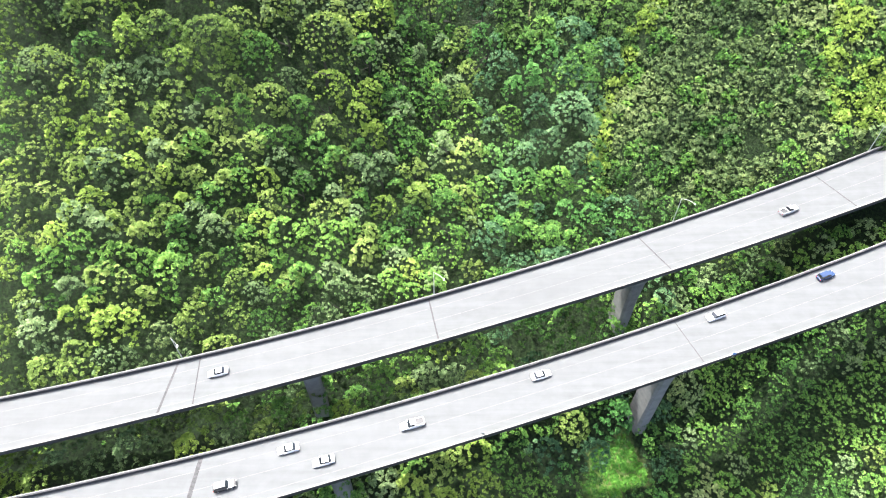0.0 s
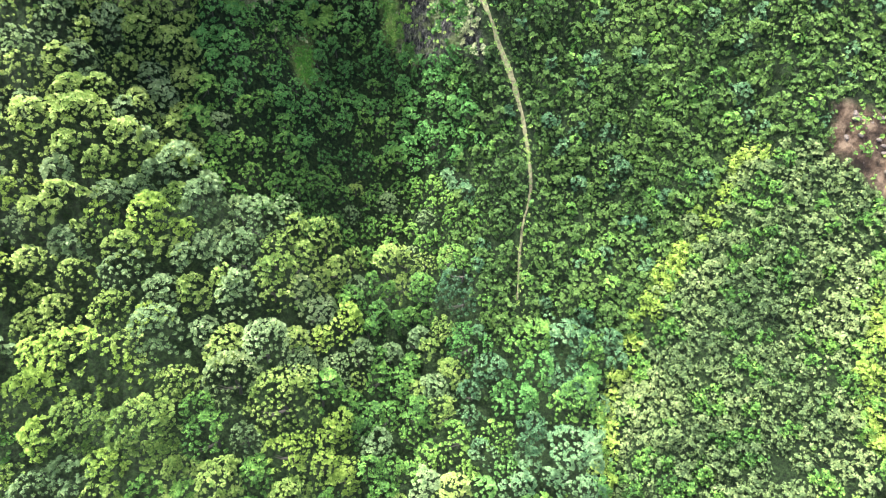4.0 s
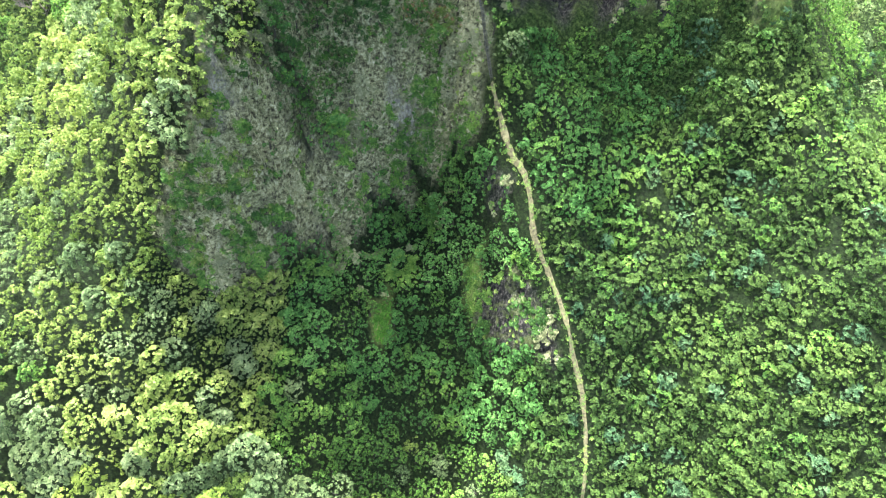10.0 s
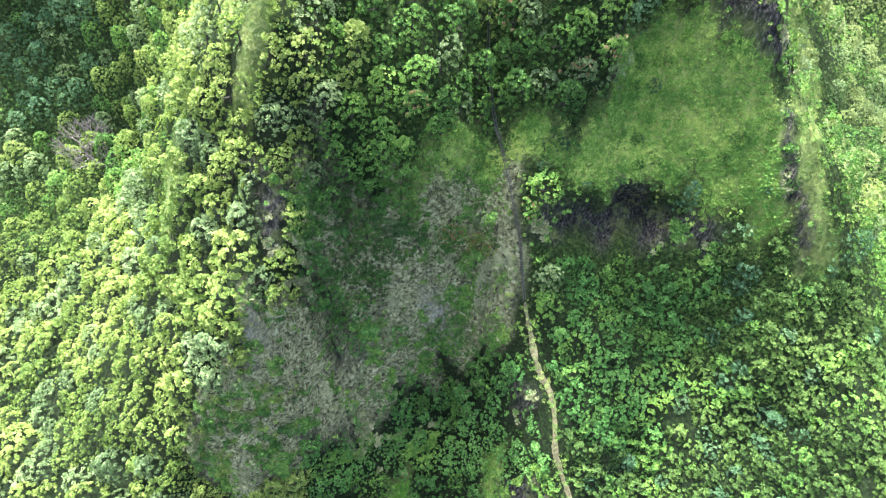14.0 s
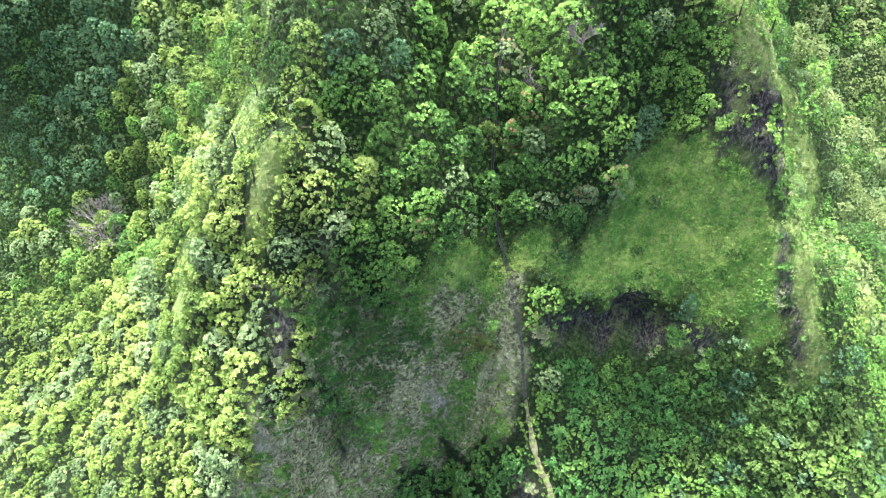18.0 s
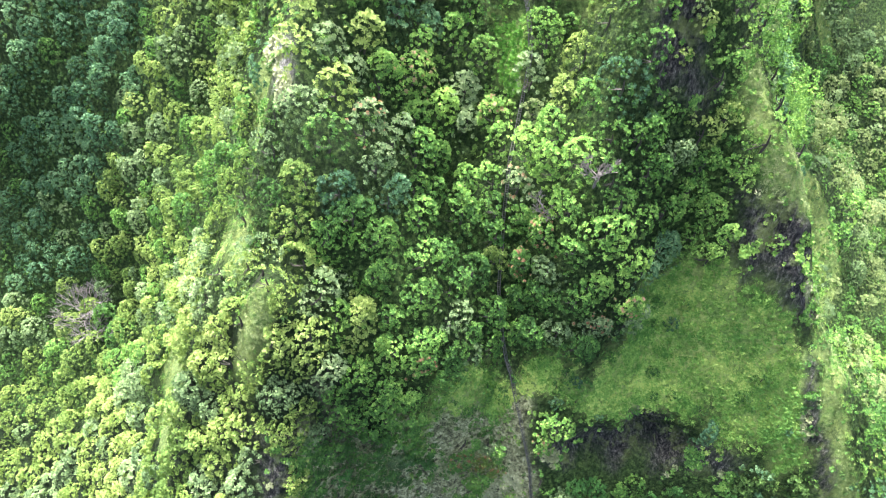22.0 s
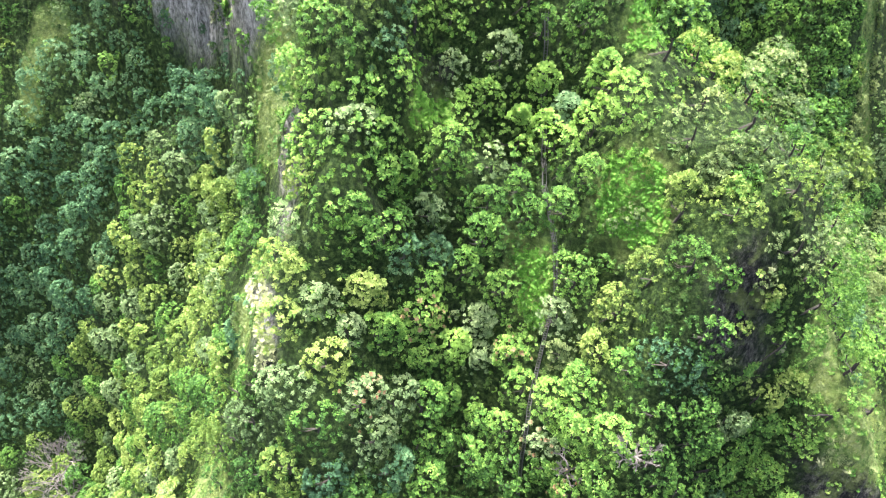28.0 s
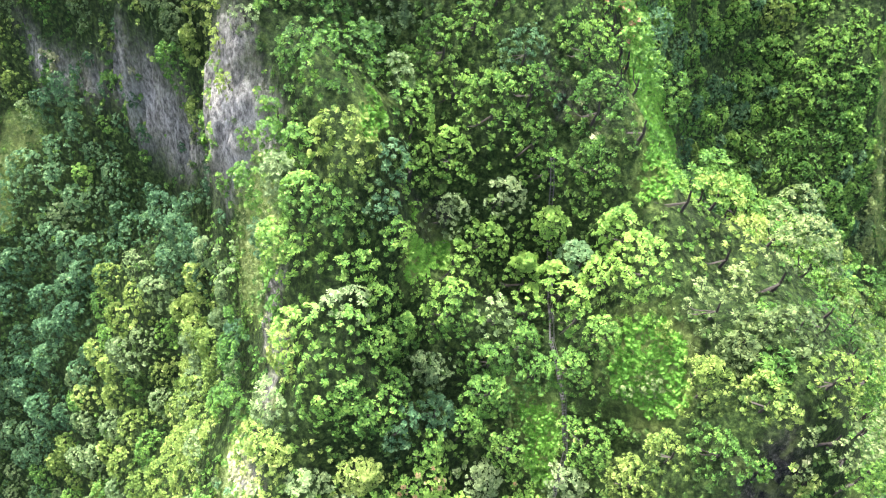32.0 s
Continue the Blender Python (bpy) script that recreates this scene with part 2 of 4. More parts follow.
run_up(-31, 1, 28, 41, 55, 68, 85, 100, 107, 117, 130, 134, 140, 155, 192, 240, 248, 256, 274, 280, 292, 308, 314, 331, 330, 324, 334, 363, 477)
run_up(-22, 3, 27, 40, 53, 64, 77, 91, 100, 109, 119, 126, 134, 146, 178, 220, 233, 254, 277, 284, 300, 318, 323, 324, 317, 309, 318, 348, 470)
run_up(-12, 4, 25, 39, 53, 61, 71, 84, 94, 104, 115, 124, 141, 162, 194, 222, 241, 275, 289, 305, 312, 320, 318, 319, 308, 296, 301, 333, 458)
run_up(-2, 4, 23, 38, 51, 58, 67, 81, 93, 105, 119, 131, 154, 178, 198, 216, 237, 264, 276, 299, 318, 319, 315, 313, 300, 285, 285, 320, 445)
run_up(9, 2, 21, 38, 48, 56, 68, 85, 99, 114, 133, 149, 170, 184, 195, 204, 226, 239, 259, 284, 302, 306, 309, 303, 290, 275, 271, 311, 429)
run_up(20, 0, 17, 37, 46, 54, 72, 92, 108, 123, 144, 158, 169, 179, 190, 196, 219, 240, 263, 286, 289, 288, 286, 282, 280, 269, 272, 312, 414)
run_up(32, -3, 13, 35, 45, 54, 71, 93, 113, 127, 142, 155, 160, 173, 182, 196, 220, 242, 265, 274, 269, 264, 259, 260, 277, 265, 272, 312, 397)
run_up(45, -6, 10, 31, 48, 58, 73, 94, 108, 123, 136, 151, 164, 173, 184, 199, 225, 243, 247, 248, 243, 238, 235, 238, 251, 253, 260, 290, 378)
run_up(60, -8, 11, 26, 46, 60, 77, 94, 107, 125, 140, 154, 167, 176, 192, 207, 224, 232, 231, 228, 222, 219, 219, 224, 237, 240, 239, 262, 359)
run_up(78, -10, 16, 24, 42, 61, 88, 104, 120, 137, 153, 166, 174, 187, 195, 200, 206, 208, 210, 208, 206, 206, 208, 213, 218, 223, 221, 239, 342)
run_up(100, -12, 16, 32, 51, 76, 97, 118, 133, 148, 163, 176, 179, 181, 183, 184, 185, 187, 189, 192, 196, 199, 201, 200, 198, 200, 210, 233, 331)
run_up(130, -11, 18, 34, 54, 78, 105, 124, 136, 147, 157, 165, 169, 170, 169, 168, 168, 171, 174, 179, 184, 188, 191, 191, 192, 198, 213, 240, 330)
run_up(180, -5, 24, 39, 58, 82, 107, 117, 124, 131, 137, 141, 144, 146, 147, 148, 149, 152, 155, 159, 164, 169, 176, 184, 194, 210, 232, 260, 341)
run_up(260, 10, 42, 56, 66, 73, 79, 83, 86, 90, 94, 98, 101, 105, 109, 114, 120, 126, 132, 140, 148, 157, 168, 182, 198, 220, 249, 283, 374)


def cubic(knots, q):
    """Weights of a smooth curve through the knots, at q."""
    xs, n = np.array(knots, float), len(knots)
    q = np.clip(q, xs[0], xs[-1])
    k = np.clip(np.searchsorted(xs, q) - 1, 0, n - 2)
    slope = np.zeros((n, n))
    for i in range(n):
        a, b = max(i - 1, 0), min(i + 1, n - 1)
        slope[i, b] += 1 / (xs[b] - xs[a])
        slope[i, a] -= 1 / (xs[b] - xs[a])
    h = xs[k + 1] - xs[k]
    s = (q - xs[k]) / h
    out = np.zeros((len(q), n))
    r = np.arange(len(q))
    out[r, k] += 2 * s ** 3 - 3 * s ** 2 + 1
    out[r, k + 1] += 3 * s ** 2 - 2 * s ** 3
    return out + (h * (s ** 3 - 2 * s ** 2 + s))[:, None] * slope[k] + (h * (s ** 3 - s ** 2))[:, None] * slope[k + 1]


LATTICE = np.random.RandomState(7).rand(256, 256)


def grain(x, y, size):
    """Smooth noise from 0 to 1 over the plan, with features of that size."""
    u, v = np.asarray(x) / size + 500.3, np.asarray(y) / size + 500.7
    i, j = np.floor(u).astype(int), np.floor(v).astype(int)
    f, g = u - i, v - j
    f, g = f * f * (3 - 2 * f), g * g * (3 - 2 * g)
    a = LATTICE[i % 256, j % 256] * (1 - f) + LATTICE[(i + 1) % 256, j % 256] * f
    b = LATTICE[i % 256, (j + 1) % 256] * (1 - f) + LATTICE[(i + 1) % 256, (j + 1) % 256] * f
    return a * (1 - g) + b * g


def inside(x, y, corners, soft=2.0, ragged=4.0):
    """1 inside a patch of the plan, 0 outside, with a soft and ragged border."""
    x = x + ragged * (grain(x, y, 6.0) - 0.5) + ragged * 0.6 * (grain(x, y, 2.3) - 0.5)
    y = y + ragged * (grain(x + 90, y, 6.0) - 0.5) + ragged * 0.6 * (grain(x + 40, y, 2.3) - 0.5)
    within = np.zeros(x.shape, bool)
    far = np.full(x.shape, 1e9)
    for (ax, ay), (bx, by) in zip(corners, corners[1:] + corners[:1]):
        ex, ey = bx - ax, by - ay
        s = np.clip(((x - ax) * ex + (y - ay) * ey) / (ex * ex + ey * ey + 1e-9), 0, 1)
        far = np.minimum(far, np.hypot(x - ax - s * ex, y - ay - s * ey))
        if ay != by:
            cross = ((ay > y) != (by > y)) & (x < (bx - ax) * (y - ay) / (by - ay) + ax)
            within ^= cross
    return np.clip(0.5 + np.where(within, far, -far) / soft, 0, 1)


def beside(x, y, line):
    """Distance over the plan from a line of points."""
    far = np.full(np.shape(x), 1e9)
    for (ax, ay), (bx, by) in zip(line, line[1:]):
        ex, ey = bx - ax, by - ay
        s = np.clip(((x - ax) * ex + (y - ay) * ey) / (ex * ex + ey * ey), 0, 1)
        far = np.minimum(far, np.hypot(x - ax - s * ex, y - ay - s * ey))
    return far


ROCKS = [
    [(-74, 239), (-69, 242), (-62, 248), (-56, 257), (-51, 267), (-44, 277), (-42, 282), (-33, 289), (-14, 292), (-9, 288), (-6, 283), (-10, 281), (-18, 283), (-25, 284), (-31, 279), (-42, 264), (-49, 254), (-55, 244), (-64, 234), (-73, 229), (-76, 232), (-76, 236)],
    [(-65, 255), (-63, 256), (-61, 253), (-59, 252), (-60, 250), (-62, 249), (-63, 251)],
    [(18, 332), (23, 332), (28, 330), (34, 329), (41, 330), (45, 327), (40, 322), (33, 322), (29, 323), (24, 325), (19, 326), (19, 327), (23, 327), (18, 330)],
    [(43, 319), (46, 316), (51, 311), (56, 306), (61, 301), (58, 300), (53, 305), (47, 310), (42, 315)],
    [(-6, 298), (-3, 300), (6, 303), (11, 307), (19, 309), (26, 308), (34, 308), (40, 304), (35, 304), (28, 306), (24, 304), (16, 304), (10, 301), (3, 299), (-5, 295), (-8, 293)],
    [(-5, 276), (2, 272), (4, 268), (0, 267), (-4, 271)],
    [(-2, 258), (8, 259), (15, 252), (19, 246), (23, 239), (21, 237), (13, 244), (3, 248), (-3, 254)],
    [(-79, 349), (-75, 346), (-72, 340), (-72, 333), (-73, 329), (-76, 339), (-79, 345)],
    [(-62, 356), (-57, 367), (-56, 366), (-59, 362), (-61, 356)],
    [(-46, 382), (-44, 380), (-41, 377), (-37, 377), (-35, 376), (-34, 374), (-35, 373), (-37, 378), (-41, 380), (-45, 382)],
    [(-9, 337), (-7, 339), (0, 340), (1, 338), (6, 339), (4, 336), (-3, 333), (-7, 335)],
    [(-65, 276), (-61, 272), (-59, 265), (-61, 263), (-65, 270), (-67, 275)],
    [(-82, 331), (-72, 323), (-70, 315), (-74, 317)],
]
DRY = [ROCKS[0], ROCKS[1], [(-60, 274), (-50, 282), (-35, 292), (-20, 299), (-17, 300), (-12, 294), (-6, 288), (-43, 282), (-56, 269)], [(-57, 275), (-44, 286), (-30, 292), (-14, 291), (-43, 280), (-55, 268)]]
CLIFF = [
    [(-153, 391), (-150, 388), (-148, 386), (-141, 386), (-122, 383), (-120, 381), (-113, 379), (-108, 376), (-102, 371), (-89, 358), (-85, 358), (-79, 358), (-79, 360), (-83, 363), (-86, 364), (-86, 366)],
]
CAVE = [
    [(-3, 297), (4, 302), (13, 306), (21, 308), (26, 307), (23, 305), (15, 304), (6, 300)],
]
SLABS = [
    [(-33, 285), (-26, 288), (-22, 285), (-25, 284), (-29, 284)],
    [(-64, 255), (-62, 253), (-60, 251), (-62, 249), (-63, 251)],
    [(-77, 325), (-74, 326), (-72, 320), (-72, 317), (-75, 317)],
    [(-77, 346), (-75, 345), (-73, 340), (-73, 336), (-75, 339)],
    [(-87, 364), (-82, 362), (-79, 358), (-82, 359), (-85, 362)],
]
TURFS = [
    [(-19, 300), (5, 305), (19, 310), (26, 312), (33, 309), (50, 305), (48, 312), (42, 318), (36, 321), (28, 323), (19, 326), (13, 327), (9, 327), (5, 322), (4, 316), (1, 310), (-1, 306), (-10, 306), (-17, 306), (-19, 303)],
    [(-8, 266), (-4, 265), (-2, 255), (-7, 256)],
    [(-36, 294), (-22, 306), (-19, 299), (-32, 293), (-41, 287)],
]
FERNS = [
    [(39, 71), (51, 74), (56, 65), (48, 62), (38, 61)],
    [(-34, 256), (-31, 261), (-29.5, 253), (-29.5, 245), (-32, 246)],
    [(-25, 354), (-20, 352), (-17, 348), (-16, 344), (-22, 345), (-24, 347), (-25, 350)],
    [(-39, 347), (-32, 347), (-29, 340), (-31, 339), (-35, 342)],
    [(-68, 363), (-67, 371), (-65, 362), (-67, 358)],
    [(-60, 358), (-56, 364), (-55, 357), (-59, 352)],
    [(-32, 412), (-25, 425), (-19, 419), (-12, 418), (-23, 370), (-28, 371), (-30, 404)],
]
CREST_GRASS = [
    [(11, 342), (17, 345), (20, 335), (51, 392), (63, 387), (75, 378), (53, 318), (57, 309), (66, 302), (60, 301), (50, 312), (44, 323), (65, 370), (28, 330), (22, 332), (15, 338)],
    [(-84, 327), (-79, 333), (-73, 329), (-74, 325), (-77, 322), (-78, 317), (-82, 320)],
    [(-88, 359), (-79, 358), (-76, 348), (-78, 344), (-85, 349), (-87, 355)],
    [(-158, 382), (-151, 383), (-150, 380), (-155, 376), (-158, 370), (-161, 370), (-161, 375)],
    [(-91, 314), (-79, 307), (-74, 298), (-76, 294), (-80, 297)],
    [(-70, 286), (-65, 287), (-65, 282), (-70, 279), (-74, 282)],
    [(-108, 293), (-105, 301), (-88, 285), (-90, 278), (-91, 269), (-98, 275)],
    [(34, 459), (41, 468), (72, 460), (64, 455), (47, 460)],
]
BRUSH = [
    [(-28, 392), (10, 380), (40, 392), (60, 420), (60, 470), (-40, 470)],
    [(-16, 352), (-8, 363), (-2, 354), (-3, 345), (-6, 340), (-11, 344)],
    [(-13, 436), (6, 453), (25, 455), (41, 448), (47, 435), (21, 427), (1, 435)],
]
SCRUB = [[(90, 211), (73, 196), (53, 168), (51, 138), (92, 134), (122, 143), (140, 160), (140, 190), (109, 205)]]
LIME = [[(116, 180), (138, 185), (138, 140), (113, 146), (109, 152)], [(90, 213), (70, 197), (50, 168), (47, 140), (51, 140), (55, 166), (75, 193), (93, 209)]]
EARTH = [[(110, 214), (116, 213), (132, 206), (130, 186), (125, 186), (116, 197), (107, 205)]]
TRACK = [(28, 190), (30, 204), (33, 213), (32, 225), (29, 234), (26, 239), (22, 246), (18, 252), (14, 257), (10, 262), (8, 268), (5, 273), (1, 277), (-3, 283), (-6, 287)]
STAIR = [(-6, 287), (-10, 293), (-14, 297), (-17, 301), (-19, 305), (-23, 310), (-26, 315), (-27, 319), (-28, 322), (-29, 328), (-29, 337), (-29, 342), (-31, 347), (-35, 353), (-37, 364), (-39, 368), (-40, 371), (-41, 373)]


def zone(x, y, patches, soft=2.0, ragged=4.0):
    out = np.zeros(np.shape(x))
    for patch in patches:
        px, py = [c[0] for c in patch], [c[1] for c in patch]
        hit = np.nonzero((x > min(px) - 8) & (x < max(px) + 8) & (y > min(py) - 8) & (y < max(py) + 8))[0]
        if len(hit):
            out[hit] = np.maximum(out[hit], inside(x[hit], y[hit], patch, soft, ragged))
    return out


KNOTS, TABLE = [line[0] for line in LINES], np.array([line[1] for line in LINES], float)


def bare_hill(x, y):
    z = np.einsum("qi,ij,qj->q", cubic(KNOTS, x), TABLE, cubic(STATIONS, y), optimize=True)
    far = np.clip(np.maximum(np.abs(x) - 250, np.maximum(y - 550, -70 - y)) / 500, 0, 1)
    return z + 2.4 * (grain(x, y, 13.0) - 0.5) + 1.1 * (grain(x, y, 4.5) - 0.5) + far * 160 * (grain(x, y, 420.0) - 0.5)


def mesh_of(name, verts, faces, mats=(), smooth=False):
    """A mesh of triangles or quads from arrays."""
    me = bpy.data.meshes.new(name)
    verts, faces = np.ascontiguousarray(verts, np.float32), np.ascontiguousarray(faces, np.int32)
    n, k = faces.shape
    me.vertices.add(len(verts))
    me.vertices.foreach_set("co", verts.ravel())
    me.loops.add(n * k)
    me.loops.foreach_set("vertex_index", faces.ravel())
    me.polygons.add(n)
    me.polygons.foreach_set("loop_start", np.arange(n, dtype=np.int32) * k)
    me.polygons.foreach_set("use_smooth", np.full(n, smooth))
    for mat in mats:
        me.materials.append(mat)
    me.update(calc_edges=True)
    return me


def stretch(a, b, step, reach):
    """Even steps from a to b, then ever longer ones out to reach on both sides."""
    core = np.arange(a, b + step / 2, step)
    out, s, edge = [], step, 0.0
    while edge < reach:
        s *= 1.3
        edge += s
        out.append(edge)
    out = np.array(out)
    return np.concatenate([a - out[::-1], core, core[-1] + out]), len(out), len(core)


STEP_X, STEP_Y, LOW_X, LOW_Y = 1.4, 1.15, -210.0, 24.0
gx, out_x, in_x = stretch(LOW_X, 146, STEP_X, 3300)
gy, out_y, in_y = stretch(LOW_Y, 476, STEP_Y, 3300)
mx, my = np.meshgrid(gx, gy)
shape = mx.shape
mx, my = mx.ravel(), my.ravel()
mz = np.concatenate([bare_hill(a, b) for a, b in zip(np.array_split(mx, 12), np.array_split(my, 12))])
grid_z = mz.reshape(shape)
slope_y, slope_x = np.gradient(grid_z, gy, gx)
facing = np.stack([-slope_x, -slope_y, np.ones(shape)], 2)
facing /= np.linalg.norm(facing, axis=2)[:, :, None]
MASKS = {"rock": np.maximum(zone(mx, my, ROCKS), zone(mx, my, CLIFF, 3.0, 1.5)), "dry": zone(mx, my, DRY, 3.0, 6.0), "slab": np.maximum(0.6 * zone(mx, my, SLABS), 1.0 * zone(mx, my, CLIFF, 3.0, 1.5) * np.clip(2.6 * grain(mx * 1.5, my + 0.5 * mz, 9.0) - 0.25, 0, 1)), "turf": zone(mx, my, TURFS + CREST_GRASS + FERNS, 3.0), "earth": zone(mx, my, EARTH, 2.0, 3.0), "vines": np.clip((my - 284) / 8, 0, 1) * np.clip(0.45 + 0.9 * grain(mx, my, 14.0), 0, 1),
         "track": 0.22 * np.clip(1.3 - beside(mx, my, STAIR[:6]) / 1.6, 0, 1) * grain(mx, my, 3.0)}
# crags stand out along the face of the rock
upslope = mz * 0.8
crag = np.abs(grain(mx * 1.3 + my * 0.3, upslope, 4.2) - 0.5) + 0.55 * np.abs(grain(mx * 1.3 + 70, upslope + my, 2.1) - 0.5) + 0.3 * grain(mx * 2 + 33, upslope * 2, 1.7)
rough = MASKS["rock"] + 0.8 * MASKS["earth"]
flutes = grain(mx + 0.7 * my, mz * 0.18, 3.2) + 0.5 * grain(mx + 0.7 * my + 31, mz * 0.3, 1.6) - 0.75
bulge = rough * 4.2 * (0.48 - crag) + np.where(my > 342, 3.2, 0.8) * rough * flutes
place = np.stack([mx, my, mz], 1) + facing.reshape(-1, 3) * bulge[:, None] + np.array([0, 8.0, -5.0]) * zone(mx, my, CAVE, 3.0, 2.0)[:, None]
cols, rows_n = len(gx), len(gy)
at = (np.arange(rows_n - 1)[:, None] * cols + np.arange(cols - 1)[None, :]).ravel()
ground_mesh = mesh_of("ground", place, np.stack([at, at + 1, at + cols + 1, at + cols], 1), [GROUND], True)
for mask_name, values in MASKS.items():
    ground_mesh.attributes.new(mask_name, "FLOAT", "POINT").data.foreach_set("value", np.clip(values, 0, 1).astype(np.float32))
ground = tagged(new("ground", ground_mesh), "steep green hillside of soil, grass and dark rock", "hillside", kind="structure")


def sampler(values):
    """Reads a field of the near hillside anywhere in it, by blending the four nearest values."""
    core = values[out_y:out_y + in_y, out_x:out_x + in_x]

    def read(x, y):
        u, v = np.clip((x - LOW_X) / STEP_X, 0, in_x - 1.001), np.clip((y - LOW_Y) / STEP_Y, 0, in_y - 1.001)
        i, j = u.astype(int), v.astype(int)
        f, g = u - i, v - j
        if core.ndim == 3:
            f, g = f[:, None], g[:, None]
        return (core[j, i] * (1 - f) + core[j, i + 1] * f) * (1 - g) + (core[j + 1, i] * (1 - f) + core[j + 1, i + 1] * f) * g
    return read


height, normals = sampler(grid_z), sampler(facing)
MASKS["open"] = np.maximum.reduce([MASKS["rock"], zone(mx, my - 3.0, CLIFF, 3.0, 1.5), zone(mx + 3.0, my, CLIFF, 3.0, 1.5), MASKS["slab"], zone(mx, my, TURFS + FERNS), MASKS["earth"], 1.0 * (beside(mx, my, TRACK) < 1.8), 1.0 * (beside(mx, my, STAIR[:6]) < 1.6)])
for key, patches in (("grassy", TURFS + CREST_GRASS + LIME), ("ferny", FERNS), ("scrub", SCRUB), ("brush", BRUSH), ("lime", LIME), ("crest", CREST_GRASS)):
    MASKS[key] = zone(mx, my, patches, 3.0)
MASKS["bulge"] = bulge
MASKS["cave"] = np.maximum.reduce([zone(mx, my, CAVE, 3.0, 1.0), zone(mx, my + 2.0, CAVE, 3.0, 1.0)])
READ = {key: sampler(values.reshape(shape)) for key, values in MASKS.items()}


def height_at(x, y):
    return float(height(np.array([float(x)]), np.array([float(y)]))[0])


# ---- parts ----
def part(name, bm, mat, parent, label=""):
    me = bpy.data.meshes.new(name)
    bm.to_mesh(me)
    bm.free()
    me.materials.append(mat)
    ob = new(name, me)
    ob.parent = parent
    if label:
        ob["label"] = label
    return ob


def thing(name, m, label, category, group="", kind=""):
    ob = tagged(new(name), label, category, group, kind)
    ob.matrix_basis = m
    return ob


# ---- trees ----
rng = np.random.RandomState(11)


def spray(leaf_count=11, top=7, wide=0.2, droop=0.08):
    """One rosette of leaves, one metre in radius, opening upwards from a single stalk."""
    verts, faces = [], []
    for tier, (count, reach, rise, lift, half) in enumerate(((leaf_count, 1.0, 0.2, -droop, wide), (top, 0.66, 0.42, 0.36, wide * 0.95))):
        for i in range(count):
            a = 2 * math.pi * (i + rng.uniform(-0.25, 0.25)) / count + 0.4 * tier
            r = reach * rng.uniform(0.8, 1.12)
            c, s = math.cos(a), math.sin(a)
            n = len(verts)
            skew = rng.uniform(-0.5, 0.5) * half
            for along, side, up in ((0.1, 0.0, 0.1 * tier), (0.72, half + skew, rise + rng.uniform(-0.12, 0.12)), (1.0, skew - half, lift + rng.uniform(-0.14, 0.14))):
                verts.append((c * r * along - s * side, s * r * along + c * side, up))
            faces.append((n, n + 1, n + 2))
    return np.array(verts), np.array(faces)


SPRAYS = [spray(7, 4, 0.29) for _ in range(6)]
FINE = [spray(8, 3, 0.24, 0.2) for _ in range(6)]
TUFTS = [spray(6, 3, 0.34, 0.1) for _ in range(4)]
BLADES = [spray(7, 0, 0.14, -0.35) for _ in range(4)]


def turned(up, spin):
    """Rotations that take z to each axis, after a spin about z."""
    up = up / np.linalg.norm(up, axis=1)[:, None]
    side = np.cross(np.tile([0.0, 1.0, 0.03], (len(up), 1)), up)
    side /= np.linalg.norm(side, axis=1)[:, None]
    front = np.cross(up, side)
    c, s = np.cos(spin)[:, None], np.sin(spin)[:, None]
    return np.stack([side * c + front * s, front * c - side * s, up], 2)


def scatter(kinds, places, ups, sizes):
    """Rosettes at the given places, joined into one array of vertices and faces."""
    verts, faces, base = [], [], 0
    places, ups, sizes = np.asarray(places, float), np.asarray(ups, float), np.asarray(sizes, float)
    which = rng.randint(len(kinds), size=len(places))
    rot = turned(ups, rng.uniform(0, 6.283, len(places)))
    for k, (v, f) in enumerate(kinds):
        pick = np.nonzero(which == k)[0]
        if len(pick) == 0:
            continue
        moved = np.einsum("nij,vj->nvi", rot[pick], v) * sizes[pick][:, None, None] + places[pick][:, None, :]
        verts.append(moved.reshape(-1, 3))
        faces.append((f[None] + (base + np.arange(len(pick)) * len(v))[:, None, None]).reshape(-1, 3))
        base += len(pick) * len(v)
    return np.concatenate(verts), np.concatenate(faces)


def tube(points, radii, sides=5):
    """A tapered stem along points."""
    verts, faces = [], []
    for (x, y, z), r in zip(points, radii):
        for i in range(sides):
            a = 2 * math.pi * i / sides
            verts.append((x + r * math.cos(a), y + r * math.sin(a), z))
    for k in range(len(points) - 1):
        for i in range(sides):
            j = (i + 1) % sides
            faces.append((k * sides + i, k * sides + j, (k + 1) * sides + j, (k + 1) * sides + i))
    return verts, faces


def branching(pieces):
    verts, faces = [], []
    for points, radii in pieces:
        v, f = tube(points, radii)
        faces += [tuple(i + len(verts) for i in q) for q in f]
        verts += v
    return np.array(verts), np.array(faces)


DECK_FAR = ((0.000532, 0.3037, 93.5), (0.00046, 0.2842, 69.7))
DECK_NEAR = ((0.000363, 0.2942, 79.9), (0.00027, 0.2892, 55.9))


def arc(c, x):
    return c[0] * x * x + c[1] * x + c[2]


def under_deck(x, y, top, margin):
    """Where something that reaches up to top would touch a viaduct."""
    out = np.zeros(np.shape(x), bool)
    for far, near, z0 in zip(DECK_FAR, DECK_NEAR, (69.3, 64.0)):
        out |= (y < arc(far, x) + margin) & (y > arc(near, x) - margin) & (top > z0 + 0.065 * x - 4.5)
    return out


